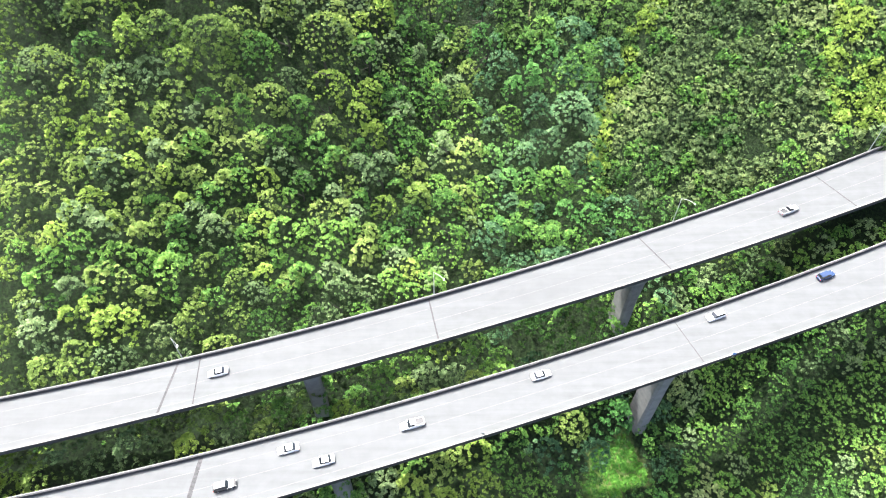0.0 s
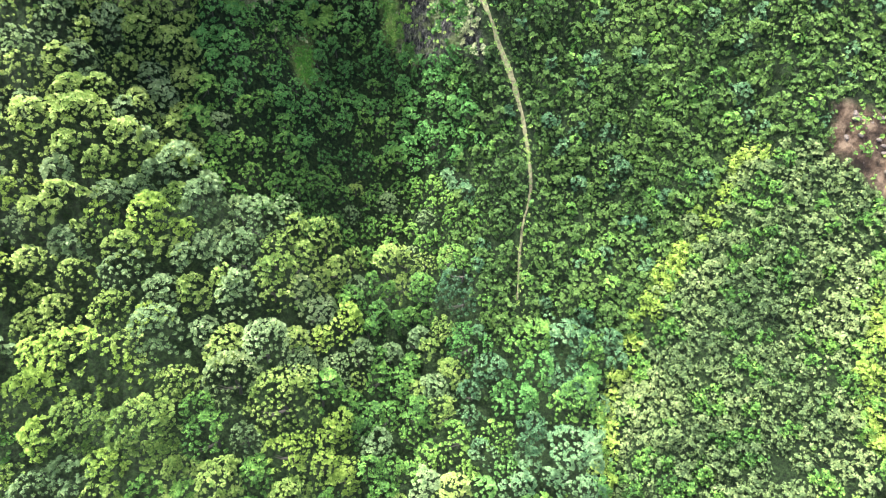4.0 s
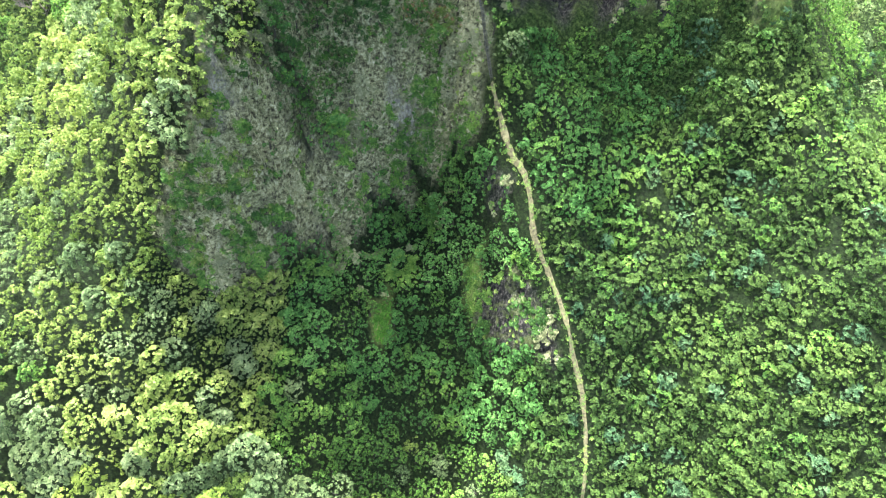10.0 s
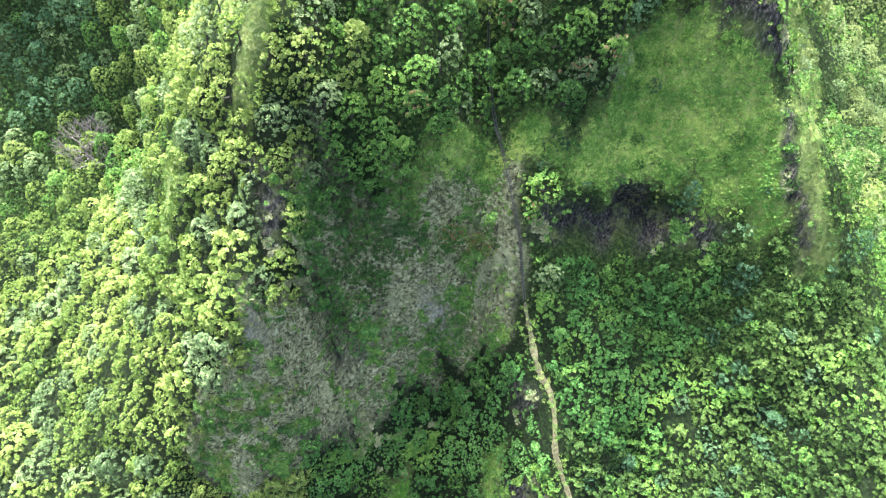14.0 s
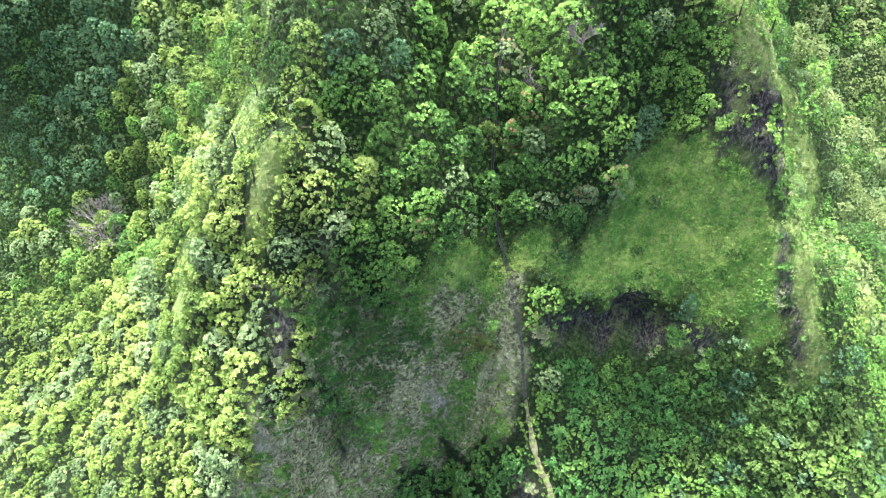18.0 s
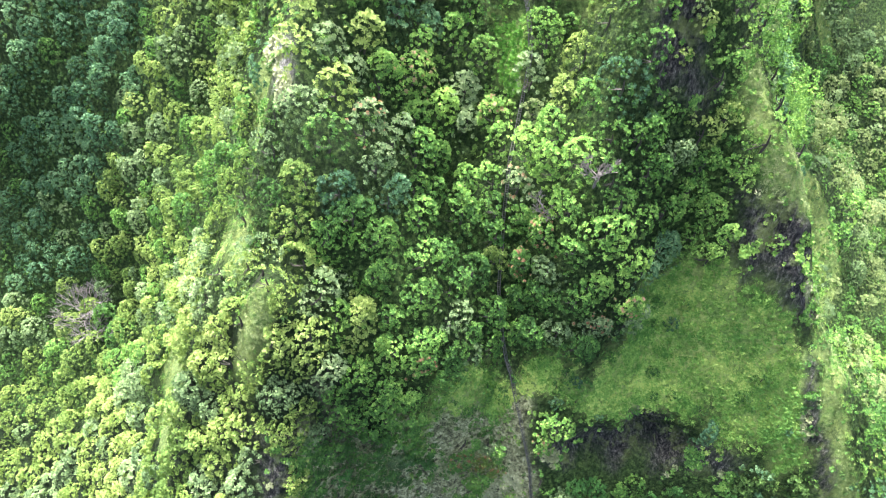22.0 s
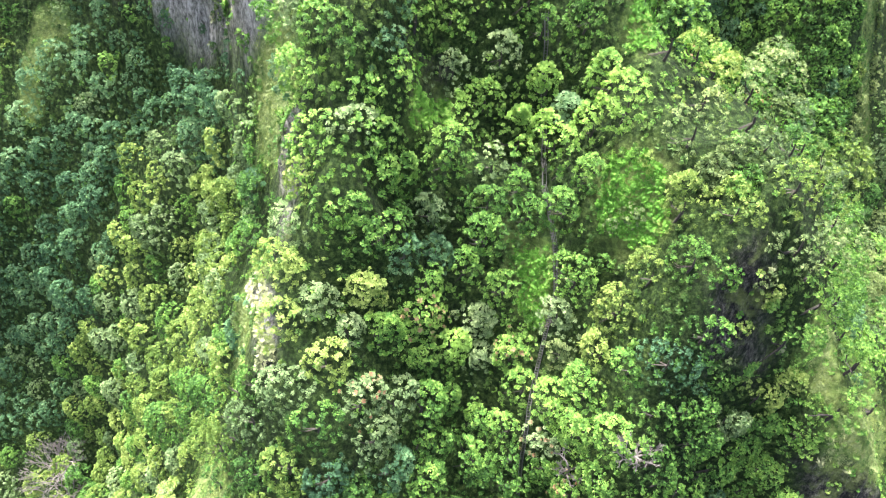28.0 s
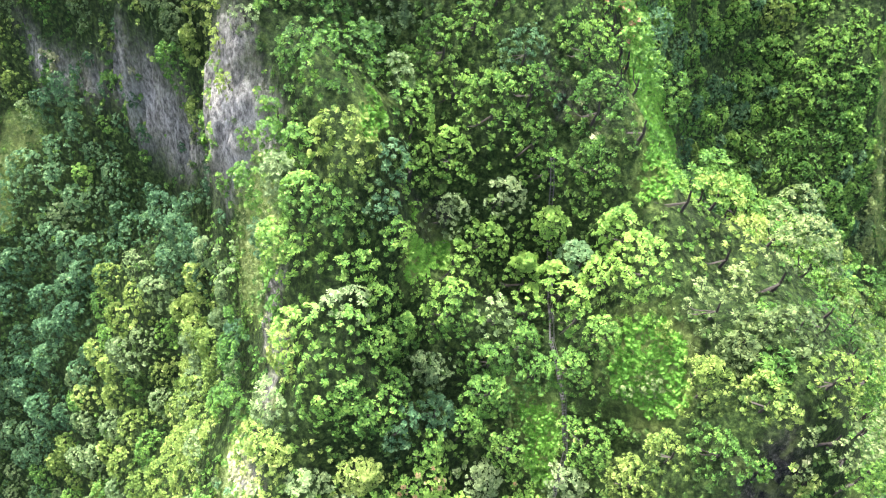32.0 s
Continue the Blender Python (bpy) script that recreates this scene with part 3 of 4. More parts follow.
def in_view(x, y):
    """The part of the hill that the flight looks down on."""
    left = np.interp(y, [20, 120, 190, 230, 250, 280, 310, 420], [-108, -114, -126, -152, -168, -188, -204, -204])
    right = np.interp(y, [20, 100, 160, 210, 250, 300, 330, 420, 470], [140, 140, 140, 138, 130, 136, 144, 144, 110])
    return (x > left) & (x < right) & (y < 474)


def rows_of(gap, most=1.5):
    """Places in rows up the hill, evenly apart along the ground, each a little off its row."""
    xs, ys = [], []
    for k, x in enumerate(np.arange(-205, 142, gap / most)):
        y = np.arange(26.0, 474.0, 0.5)
        z = height(np.full(len(y), x), y)
        run = np.concatenate([[0], np.cumsum(np.hypot(np.diff(y), np.diff(z)))])
        marks = np.arange(rng.uniform(0, gap), run[-1], gap)
        ys.append(np.interp(marks + rng.uniform(-0.32, 0.32, len(marks)) * gap, run, y))
        xs.append(x + rng.uniform(-0.35, 0.35, len(marks)) * gap)
    x, y = np.concatenate(xs), np.concatenate(ys)
    ok = in_view(x, y)
    x, y = x[ok], y[ok]
    n = normals(x, y)
    side = np.sqrt(1 + (n[:, 0] / n[:, 2]) ** 2)
    ok = rng.rand(len(x)) < np.minimum(side / most, 1)
    return x[ok], y[ok], n[ok]


def sprinkle(count, boost=3.0):
    """Places spread evenly over the sloping ground."""
    x, y = rng.uniform(-215, 150, count), rng.uniform(24, 478, count)
    ok = in_view(x, y)
    x, y = x[ok], y[ok]
    n = normals(x, y)
    ok = rng.rand(len(x)) < np.minimum(1 / n[:, 2], boost) / boost
    return x[ok], y[ok], n[ok]


# tree sites, no two nearer than their spacing
cx, cy, cn = sprinkle(70000)
cz = height(cx, cy)
open_ground, scrubby = np.maximum(READ["open"](cx, cy), 0.9 * READ["open"](cx, cy + np.where(cy < 262, 0.5, 2.5))), READ["scrub"](cx, cy)
hollow = READ["cave"](cx, cy)
brushy, limy, crested = READ["brush"](cx, cy), READ["lime"](cx, cy), READ["crest"](cx, cy)
pompom = (cx > 14 - (cy - 190) * 0.12) & (cy > 180) & (cy < 304)
patchy, chance = grain(cx, cy, 30.0), rng.rand(len(cx))
TREES, cells = [], {}
for i in range(len(cx)):
    if hollow[i] > 0.3 or (open_ground[i] > 0.4 and chance[i] > (0.4 if cx[i] < -8 and cy[i] < 308 else (0.2 if cx[i] < 4 and cy[i] > 305 else 0.15))) or (brushy[i] > 0.5 and chance[i] > (0.4 if cy[i] > 378 else 0.85)) or (crested[i] > 0.5 and chance[i] > (0.45 if cx[i] < -40 else 0.1)):
        continue
    if brushy[i] > 0.5 and cy[i] > 300:
        r, kind = 1.4 + 1.6 * rng.rand(), "scrub"
    elif open_ground[i] > 0.4 or brushy[i] > 0.5:
        r, kind = 1.0 + 1.3 * rng.rand(), "shrub"
    elif scrubby[i] > 0.5 or limy[i] > 0.5:
        r, kind = 1.3 + 1.2 * rng.rand(), "scrub"
    elif pompom[i]:
        r, kind = 1.5 + 0.9 * rng.rand(), "pompom"
    else:
        grown = 1.1 if cy[i] > 285 else ((1.2 + 5.5 * patchy[i] ** 2) if cy[i] < 205 and cx[i] < 45 else 0.3)
        r, kind = 2.3 + grown * (0.35 + 0.9 * rng.rand()) + 1.5 * rng.rand() ** 1.5 + 2.6 * max(0.0, patchy[i] - 0.6), ("broad" if grain(cx[i], cy[i], 17.0) > 0.55 else "round")
    if under_deck(cx[i:i + 1], cy[i:i + 1], cz[i] + 3.0 * r, r + 0.5)[0]:
        continue
    p, space = (cx[i], cy[i], cz[i]), 1.45 * r
    key = (int(p[0] // 6), int(p[1] // 6), int(p[2] // 6))
    clash = False
    for a in (-1, 0, 1):
        for b in (-1, 0, 1):
            for c in (-1, 0, 1):
                for q in cells.get((key[0] + a, key[1] + b, key[2] + c), ()):
                    if (p[0] - q[0]) ** 2 + (p[1] - q[1]) ** 2 + (p[2] - q[2]) ** 2 < ((0.58 if p[1] < 205 else 0.74) * (r + q[3])) ** 2:
                        clash = True
    if clash:
        continue
    cells.setdefault(key, []).append((*p, r))
    TREES.append((p, r, kind, cn[i]))

# rosettes of leaves over the trees' domes
SIZE = {"round": 1.0, "broad": 0.85, "pompom": 1.06, "scrub": 1.15, "shrub": 0.75}
RISE = {"round": 1.75, "broad": 1.6, "pompom": 1.25, "scrub": 0.9, "shrub": 0.8}
near_rows, far_rows = rows_of(1.0), rows_of(0.84)
low = near_rows[1] < 286 + 6 * grain(near_rows[0], near_rows[1], 9.0)
high = far_rows[1] >= 286 + 6 * grain(far_rows[0], far_rows[1], 9.0)
qx, qy, qn = [np.concatenate([a[low], b[high]]) for a, b in zip(near_rows, far_rows)]
qr = np.concatenate([np.full(low.sum(), 0.68), np.full(high.sum(), 0.57)])
qz = height(qx, qy)
q3 = np.stack([qx, qy, qz], 1)
owner, reach = np.full(len(qx), -1), np.full(len(qx), 9.0)
order = np.argsort(qy)
sorted_y = qy[order]
for t, ((x, y, z), r, kind, n) in enumerate(TREES):
    near = order[np.searchsorted(sorted_y, y - 1.8 * r):np.searchsorted(sorted_y, y + 1.8 * r)]
    near = near[np.abs(qx[near] - x) < 1.8 * r]
    d = np.linalg.norm(q3[near] - (x, y, z), axis=1) / r
    better = d < reach[near]
    reach[near[better]] = d[better]
    owner[near[better]] = t
sizes = np.array([SIZE[t[2]] for t in TREES])
radii = np.array([t[1] for t in TREES])
feet = np.array([t[0] for t in TREES])
rises = np.array([RISE[t[2]] for t in TREES]) * rng.uniform(0.7, 1.45, len(TREES)) * np.where((feet[:, 1] < 205) & (feet[:, 0] < 45), 1.55, np.where(feet[:, 1] > 290, 1.25, 1.0))
held = owner >= 0
clear = (beside(qx, qy, TRACK) > np.where(qy < 215, 0.5, 1.0)) & (beside(qx, qy, STAIR) > np.where(qy > 335, 0.0, np.where(qy > 303, 0.3, 0.8)))
filler = np.isin(np.array([t[2] for t in TREES])[np.maximum(owner, 0)], ("shrub",))
clear &= filler | (np.maximum.reduce([READ["open"](qx, qy), READ["open"](qx, qy + np.where(qy < 262, 0.5, 3.2)), READ["crest"](qx, qy), READ["crest"](qx, qy + 1.8)]) < 0.65)
pom_ok = np.isin(np.array([t[2] for t in TREES])[np.maximum(owner, 0)], ("pompom", "scrub"))
keep = held & clear & (rng.rand(len(qx)) < np.where(reach < 1.0, 1.0, np.where(filler, 0.0, np.where(pom_ok, 0.9, np.where((qx < -50) & (qy > 190) & (qy < 300), 0.95, np.where(qy > 286, 0.3, np.where(qy < 205, 0.14, 0.35))))))) & (reach < np.where(filler, 1.05, 1.8))
owner, reach, q3, qn, qr = owner[keep], reach[keep], q3[keep], qn[keep], qr[keep]
dome = np.sqrt(np.clip(1 - (reach / 1.06) ** 2, 0, 1))
axis = qn * 0.4 + np.array([0, 0, 0.6])
lift = radii[owner] * rises[owner] * (0.12 + 0.88 * dome) + rng.uniform(-0.45, 0.4, len(owner))
spots = q3 + axis * lift[:, None]
outward = (q3 - feet[owner]) / radii[owner][:, None]
tops = qn * 0.5 + np.array([0, -0.08, 0.5]) + outward * 0.7 + rng.normal(0, 0.34, spots.shape)
spread = np.where((q3[:, 0] < -50) & (q3[:, 1] > 190) & (q3[:, 1] < 300), 1.12, 1.0) * qr * sizes[owner] * rng.uniform(0.55, 1.35, len(owner)) * np.where(reach > 1.1, 0.85, 1.0)


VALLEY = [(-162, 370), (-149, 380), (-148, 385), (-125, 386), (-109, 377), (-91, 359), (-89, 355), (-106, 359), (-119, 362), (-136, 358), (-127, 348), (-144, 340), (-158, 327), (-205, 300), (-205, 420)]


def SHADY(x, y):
    """Down in the side valley, where deep green leaves also carry the valley's shade."""
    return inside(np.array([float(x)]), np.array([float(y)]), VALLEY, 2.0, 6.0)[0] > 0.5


def foliage_of(t):
    (x, y, z), r, kind, n = TREES[t]
    pick = float(LATTICE[t % 256, (t // 256) % 256])
    if kind == "scrub" and y < 300:
        lime = READ["lime"](np.array([x]), np.array([y]))[0] > 0.5
        return LEAF_LIME if lime and pick < 0.62 else (LEAF_GREY if pick < 0.75 else LEAF_MID)
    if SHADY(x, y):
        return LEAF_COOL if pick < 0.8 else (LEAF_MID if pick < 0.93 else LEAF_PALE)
    if x < -84 and y > 296:
        return LEAF_WARM if pick < 0.55 else (LEAF_PALE if pick < 0.8 else LEAF_MID)
    if -56 < x < 12 - 0.3 * (y - 250) and 226 < y < 278 or (kind == "pompom" and x < 40 and y > 266):
        return LEAF_JADE if pick < 0.75 else LEAF_MID
    if kind == "pompom":
        return LEAF_THICKET if pick < 0.8 else (LEAF_MID if pick < 0.9 else LEAF_COOL)
    if x > 45 and y > 322:
        return LEAF_CREST if pick < 0.45 else (LEAF_PALE if pick < 0.7 else LEAF_MID)
    if -26 < x < 14 and 333 < y < 374:
        return LEAF_WARM if pick < 0.3 else (LEAF_GREY if pick < 0.72 else LEAF_MID)
    if x < -56 and y < 345 and (208 < y < 296 or pick < (0.22 if y < 208 else 0.3)) or pick < 0.03:
        return LEAF_WARM if pick < 0.8 else LEAF_PALE
    if y < 216 and 12 < x < 64:
        return LEAF_COOL if pick < 0.4 else (LEAF_JADE if pick < 0.6 else LEAF_MID)
    # lighter leaves low on the left put the strong sunlight into the colour
    if y < 205 and x < 12 and pick > 0.45:
        return LEAF_LIME if pick > 0.86 else (LEAF_WARM if pick > 0.64 else LEAF_PALE)
    if y < 205 and grain(x, y, 34.0) > 0.56:
        return LEAF_GREY if pick < 0.3 else (LEAF_PALE if pick < 0.55 else LEAF_MID)
    if y > 300 and pick > 0.9:
        return LEAF_COOL
    return LEAF_PALE if kind in ("round", "broad") and 0.5 < pick < 0.62 else LEAF_MID


GROUPS = {"round": ("umbrella_tree", "tall umbrella tree with rosettes of glossy green leaves on the slope", "tree"),
          "broad": ("broadleaf_tree", "broad-crowned tree with dense pale green leaves on the slope", "tree"),
          "pompom": ("small_tree", "slim young tree with one round tuft of green leaves", "tree"),
          "scrub": ("scrub_bush", "dense olive green bush in the scrub", "bush"),
          "shrub": ("shrub", "low green shrub rooted in thin grass and rock", "shrub")}
by_owner = np.argsort(owner, kind="stable")
starts = np.searchsorted(owner[by_owner], np.arange(len(TREES) + 1))
made, batches = {}, {}
for t in np.argsort([abs(p[0] + 20) + 0.25 * abs(p[1] - 290) for p, *_ in TREES]):
    (x, y, z), r, kind, n = TREES[t]
    mine = by_owner[starts[t]:starts[t + 1]]
    if len(mine) < 3:
        continue
    leaf = foliage_of(t)
    if made.get(kind, 0) >= 290:
        batches.setdefault((leaf.name, kind in ("broad", "scrub")), (leaf, []))[1].append(mine)
        continue
    made[kind] = made.get(kind, 0) + 1
    name, label, category = GROUPS[kind]
    tree = thing(name, Matrix.Translation((x, y, z)), label, category, category + "s on the hillside")
    v, f = scatter(SPRAYS if kind == "shrub" else (FINE if kind in ("broad", "scrub") else SPRAYS), spots[mine] - (x, y, z), tops[mine], spread[mine])
    new("crown", mesh_of("crown", v, f, [leaf])).parent = tree
    pieces = [([(0, 0, -0.6), (0.1 * r, 0, 0.4 * r), (0.05 * r, 0, 0.85 * r)], (0.07 * r, 0.05 * r, 0.03 * r))]
    for k in (mine[:2] if kind in ("round", "broad") else ()):
        tip = Vector(spots[k] - (x, y, z))
        pieces.append(([(0.1 * r, 0, 0.4 * r), tip * 0.4, tip * 0.62], (0.035 * r, 0.025 * r, 0.012 * r)))
    v, f = branching(pieces)
    new("trunk", mesh_of("trunk", v, f, [BARK])).parent = tree
    if kind == "round" and (x < -120 or y > 290) and LATTICE[t % 256, 7] < 0.09:
        some = mine[::4]
        v, f = scatter(TUFTS, spots[some] - (x, y, z) + (0, -0.1, 0.35), tops[some], spread[some] * 0.7)
        new("blossoms", mesh_of("blossoms", v, f, [BLOSSOM])).parent = tree
for (name, fine), (leaf, lots) in batches.items():
    mine = np.concatenate(lots)
    v, f = scatter(FINE if fine else SPRAYS, spots[mine], tops[mine], spread[mine])
    tagged(new("forest", mesh_of("forest", v, f, [leaf])), "dense canopy of " + name.replace("leaf_", "").replace("_", " ") + (" fine-leaved" if fine else " broad-leaved") + " trees on the slope", "forest", kind="stuff")

ux, uy, un = sprinkle(110000)
openness, ferny, rocky = READ["open"](ux, uy), READ["ferny"](ux, uy), READ["rock"](ux, uy)
keep = (rng.rand(len(ux)) < np.where(openness > 0.5, np.where((ux < -8) & (uy < 308), 0.5, 0.1 + 0.4 * (grain(ux, uy, 3.5) > 0.56)) + 0.5 * ferny, np.where(uy > 286, 0.7, 0.05))) & (beside(ux, uy, TRACK) > 1.3) & (beside(ux, uy, STAIR) > 0.8)
keep &= ~((rocky > 0.6) & (grain(ux, uy, 9.0) < 0.45)) & (READ["cave"](ux, uy) < 0.3)
ux, uy, un, ferny, openness = ux[keep], uy[keep], un[keep], ferny[keep], openness[keep]
spot = np.stack([ux, uy, height(ux, uy)], 1) + un * (0.25 + READ["bulge"](ux, uy))[:, None]
# most floor plants take darker leaves, to deepen the shade between crowns
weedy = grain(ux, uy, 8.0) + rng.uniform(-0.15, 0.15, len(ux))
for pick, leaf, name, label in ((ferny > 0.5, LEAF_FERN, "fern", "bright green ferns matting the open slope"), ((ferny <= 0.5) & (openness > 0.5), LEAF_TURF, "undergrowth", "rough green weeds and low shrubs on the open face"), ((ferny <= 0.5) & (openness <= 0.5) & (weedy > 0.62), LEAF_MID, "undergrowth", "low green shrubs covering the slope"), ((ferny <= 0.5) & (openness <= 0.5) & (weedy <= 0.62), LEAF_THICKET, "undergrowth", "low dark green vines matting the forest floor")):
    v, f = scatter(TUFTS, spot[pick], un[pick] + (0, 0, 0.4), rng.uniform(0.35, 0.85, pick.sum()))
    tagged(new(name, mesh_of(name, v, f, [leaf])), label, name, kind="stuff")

gx2, gy2, gn = sprinkle(1100000)
keep = (rng.rand(len(gx2)) < np.maximum(READ["grassy"](gx2, gy2), 0.4 * np.clip(1.6 - beside(gx2, gy2, TRACK), 0, 1))) & (READ["rock"](gx2, gy2) < 0.5) & (beside(gx2, gy2, STAIR) > 0.7)
fx, fy, fn = sprinkle(1500000)
ferny = (READ["ferny"](fx, fy) > 0.45) & (rng.rand(len(fx)) < 0.75)
spot = np.stack([fx, fy, height(fx, fy)], 1)[ferny] + fn[ferny] * 0.3
v, f = scatter(TUFTS, spot, fn[ferny] + (0, 0, 0.5), rng.uniform(0.3, 0.85, ferny.sum()))
tagged(new("fern_mat", mesh_of("fern_mat", v, f, [LEAF_FERN])), "thick mat of bright green ferns in a glade", "ferns", kind="stuff")
weedy = (READ["grassy"](fx, fy) > 0.5) & (READ["crest"](fx, fy) < 0.3) & (READ["lime"](fx, fy) < 0.3) & (READ["rock"](fx, fy) < 0.4) & (rng.rand(len(fx)) < np.where(grain(fx, fy, 3.0) > 0.52, 0.9, 0.2))
spot = np.stack([fx, fy, height(fx, fy)], 1)[weedy] + fn[weedy] * 0.2
v, f = scatter(TUFTS, spot, fn[weedy] + (0, 0, 0.5), rng.uniform(0.3, 0.85, weedy.sum()))
tagged(new("weeds", mesh_of("weeds", v, f, [LEAF_TURF])), "clumps of weeds standing in the rough grass", "weeds", kind="stuff")
gx2, gy2, gn = gx2[keep], gy2[keep], gn[keep]
thin = (READ["lime"](gx2, gy2) < 0.5) | (grain(gx2, gy2, 6.0) > 0.5)
gx2, gy2, gn = gx2[thin], gy2[thin], gn[thin]
limed, crested = READ["lime"](gx2, gy2) > 0.5, READ["crest"](gx2, gy2) > 0.5
for pick, leaf, label in ((limed, LEAF_LIME, "lime green grass above the road"), (crested & ~limed, LEAF_CREST, "pale yellow-green grass on the crests"), (~crested & ~limed, LEAF_TURF, "rough green grass on the open slopes")):
    spot = np.stack([gx2, gy2, height(gx2, gy2)], 1)[pick] + gn[pick] * 0.12
    v, f = scatter(BLADES, spot, gn[pick] + (0, 0, 0.3), rng.uniform(0.25, 0.75, pick.sum()))
    tagged(new("grass", mesh_of("grass", v, f, [leaf])), label, "grass", kind="stuff")


dx, dy, dn = sprinkle(420000)
keep = (rng.rand(len(dx)) < 0.75 * READ["dry"](dx, dy) * (0.15 + grain(dx, dy, 6.0))) & (beside(dx, dy, STAIR) > 0.8)
dx, dy, dn = dx[keep], dy[keep], dn[keep]
v, f = scatter(BLADES, np.stack([dx, dy, height(dx, dy)], 1) + dn * (0.2 + READ["bulge"](dx, dy))[:, None], dn + (0, 0, 0.3), rng.uniform(0.4, 1.0, len(dx)))
tagged(new("dry_brush", mesh_of("dry_brush", v, f, [LEAF_DRY])), "brown and grey dry brush clinging to the rock", "brush", kind="stuff")


# green tufts and small shrubs rooted in the cracks of the rock
FACE = [[(-62, 250), (-60, 275), (-45, 287), (-10, 290), (-6, 278), (-20, 272), (-30, 262), (-45, 250)]]
rx, ry = rng.uniform(-160, 66, 620000), rng.uniform(226, 404, 620000)
rn = normals(rx, ry)
mossy = grain(rx, ry + 0.6 * height(rx, ry), 6.0) * 0.5 + grain(rx * 1.4, ry + height(rx, ry), 2.4) * 0.5
keep = (rng.rand(len(rx)) < np.minimum(1 / rn[:, 2], 5) / 5) & (np.maximum(READ["rock"](rx, ry), zone(rx, ry, FACE)) > 0.4) & (READ["slab"](rx, ry) < 0.5) & (rng.rand(len(rx)) < np.clip((mossy - np.where(READ["dry"](rx, ry) > 0.4, 0.535, np.where(ry > 342, 0.6, 0.56))) * 10, 0, 0.8)) & (READ["cave"](rx, ry) < 0.3) & (beside(rx, ry, STAIR) > 1.2)
rx, ry, rn = rx[keep], ry[keep], rn[keep]
spot = np.stack([rx, ry, height(rx, ry)], 1) + rn * (0.25 + READ["bulge"](rx, ry))[:, None]
shade = grain(rx, ry, 5.0) + 0.3 * rng.rand(len(rx))
for pick, leaf, label in ((shade > 0.52, LEAF_MID, "small green shrubs rooted in the rock face"), (shade <= 0.52, LEAF_DRY, "straw-coloured tufts of grass and moss on the rock face")):
    v, f = scatter(TUFTS, spot[pick], rn[pick] + (0, 0, 0.5), rng.uniform(0.35, 1.05, pick.sum()))
    tagged(new("rock_plants", mesh_of("rock_plants", v, f, [leaf])), label, "rock plants", kind="stuff")
# ---- viaducts ----
CONCRETE = plain("concrete", (0.16, 0.158, 0.153), 0.85, scale=0.6, wear=0.2)
# for dark joints, and for shade painted onto the parapet and fascia
SHADE_AND_JOINT = plain("stained_concrete", (0.035, 0.035, 0.036), 0.9, scale=1.2, wear=0.35)
STEEL = plain("galvanised_steel", (0.36, 0.37, 0.37), 0.5, metal=0.6, wear=0.2)
RUBBER = plain("rubber", (0.02, 0.02, 0.022), 0.85)
DARK_GLASS = plain("dark_glass", (0.015, 0.018, 0.022), 0.08, spec=0.6)
LAMP_LENS = plain("lamp_lens", (0.6, 0.6, 0.58), 0.2)
TAIL_LENS = plain("tail_lens", (0.35, 0.02, 0.02), 0.2)
DARK_TRIM = plain("dark_trim", (0.03, 0.03, 0.032), 0.6)
DECK_Z, GRADE = (69.3, 64.0), 0.065


def paving():
    mat, tree, bsdf = material("pale_road_surface", 0.85)
    co = tree.nodes.new("ShaderNodeTexCoord")
    along = tree.nodes.new("ShaderNodeMapping")
    along.inputs["Rotation"].default_value = (0, 0, radians(-16))
    along.inputs["Scale"].default_value = (0.02, 0.55, 0.5)
    tree.links.new(co.outputs["Object"], along.inputs["Vector"])
    streak = add(tree, "ShaderNodeTexNoise", Scale=1.0, Detail=5.0, Roughness=0.6)
    tree.links.new(along.outputs[0], streak.inputs["Vector"])
    lanes = ramp(tree, streak.outputs["Fac"], (0.36, (0.057, 0.059, 0.061)), (0.64, (0.072, 0.075, 0.077)))
    colour = blend(tree, 0.35, lanes, ramp(tree, noise_tex(tree, 0.4, 6), (0.36, (0.052, 0.055, 0.057)), (0.64, (0.072, 0.075, 0.078))))
    tree.links.new(colour, bsdf.inputs["Base Color"])
    bump(tree, bsdf, noise_tex(tree, 8.0), 0.2, 0.02)
    return mat


PAVING = paving()


def edge(k, share, shift=0.0):
    """The road's line on viaduct k: share 0 is its near edge, 1 its far edge."""
    def at_x(x):
        return x, arc(DECK_NEAR[k], x) * (1 - share) + arc(DECK_FAR[k], x) * share + shift, DECK_Z[k] + GRADE * x
    return at_x


def sweep(side_a, side_b, z0, drop, x0=-260, x1=260, step=4.0):
    """A beam along the road between two lines, from z0 down to drop."""
    bm = bmesh.new()
    rings = []
    for x in np.linspace(x0, x1, max(2, int((x1 - x0) / step) + 1)):
        ring = []
        for across, dz in ((side_a, z0), (side_b, z0), (side_b, drop), (side_a, drop)):
            px, py, pz = across(x)
            ring.append(bm.verts.new((px, py, pz + dz)))
        rings.append(ring)
    for a, b in zip(rings, rings[1:]):
        for i in range(4):
            j = (i + 1) % 4
            bm.faces.new((a[i], b[i], b[j], a[j]))
    bm.faces.new(rings[0][::-1])
    bm.faces.new(rings[-1])
    bmesh.ops.recalc_face_normals(bm, faces=bm.faces)
    return bm


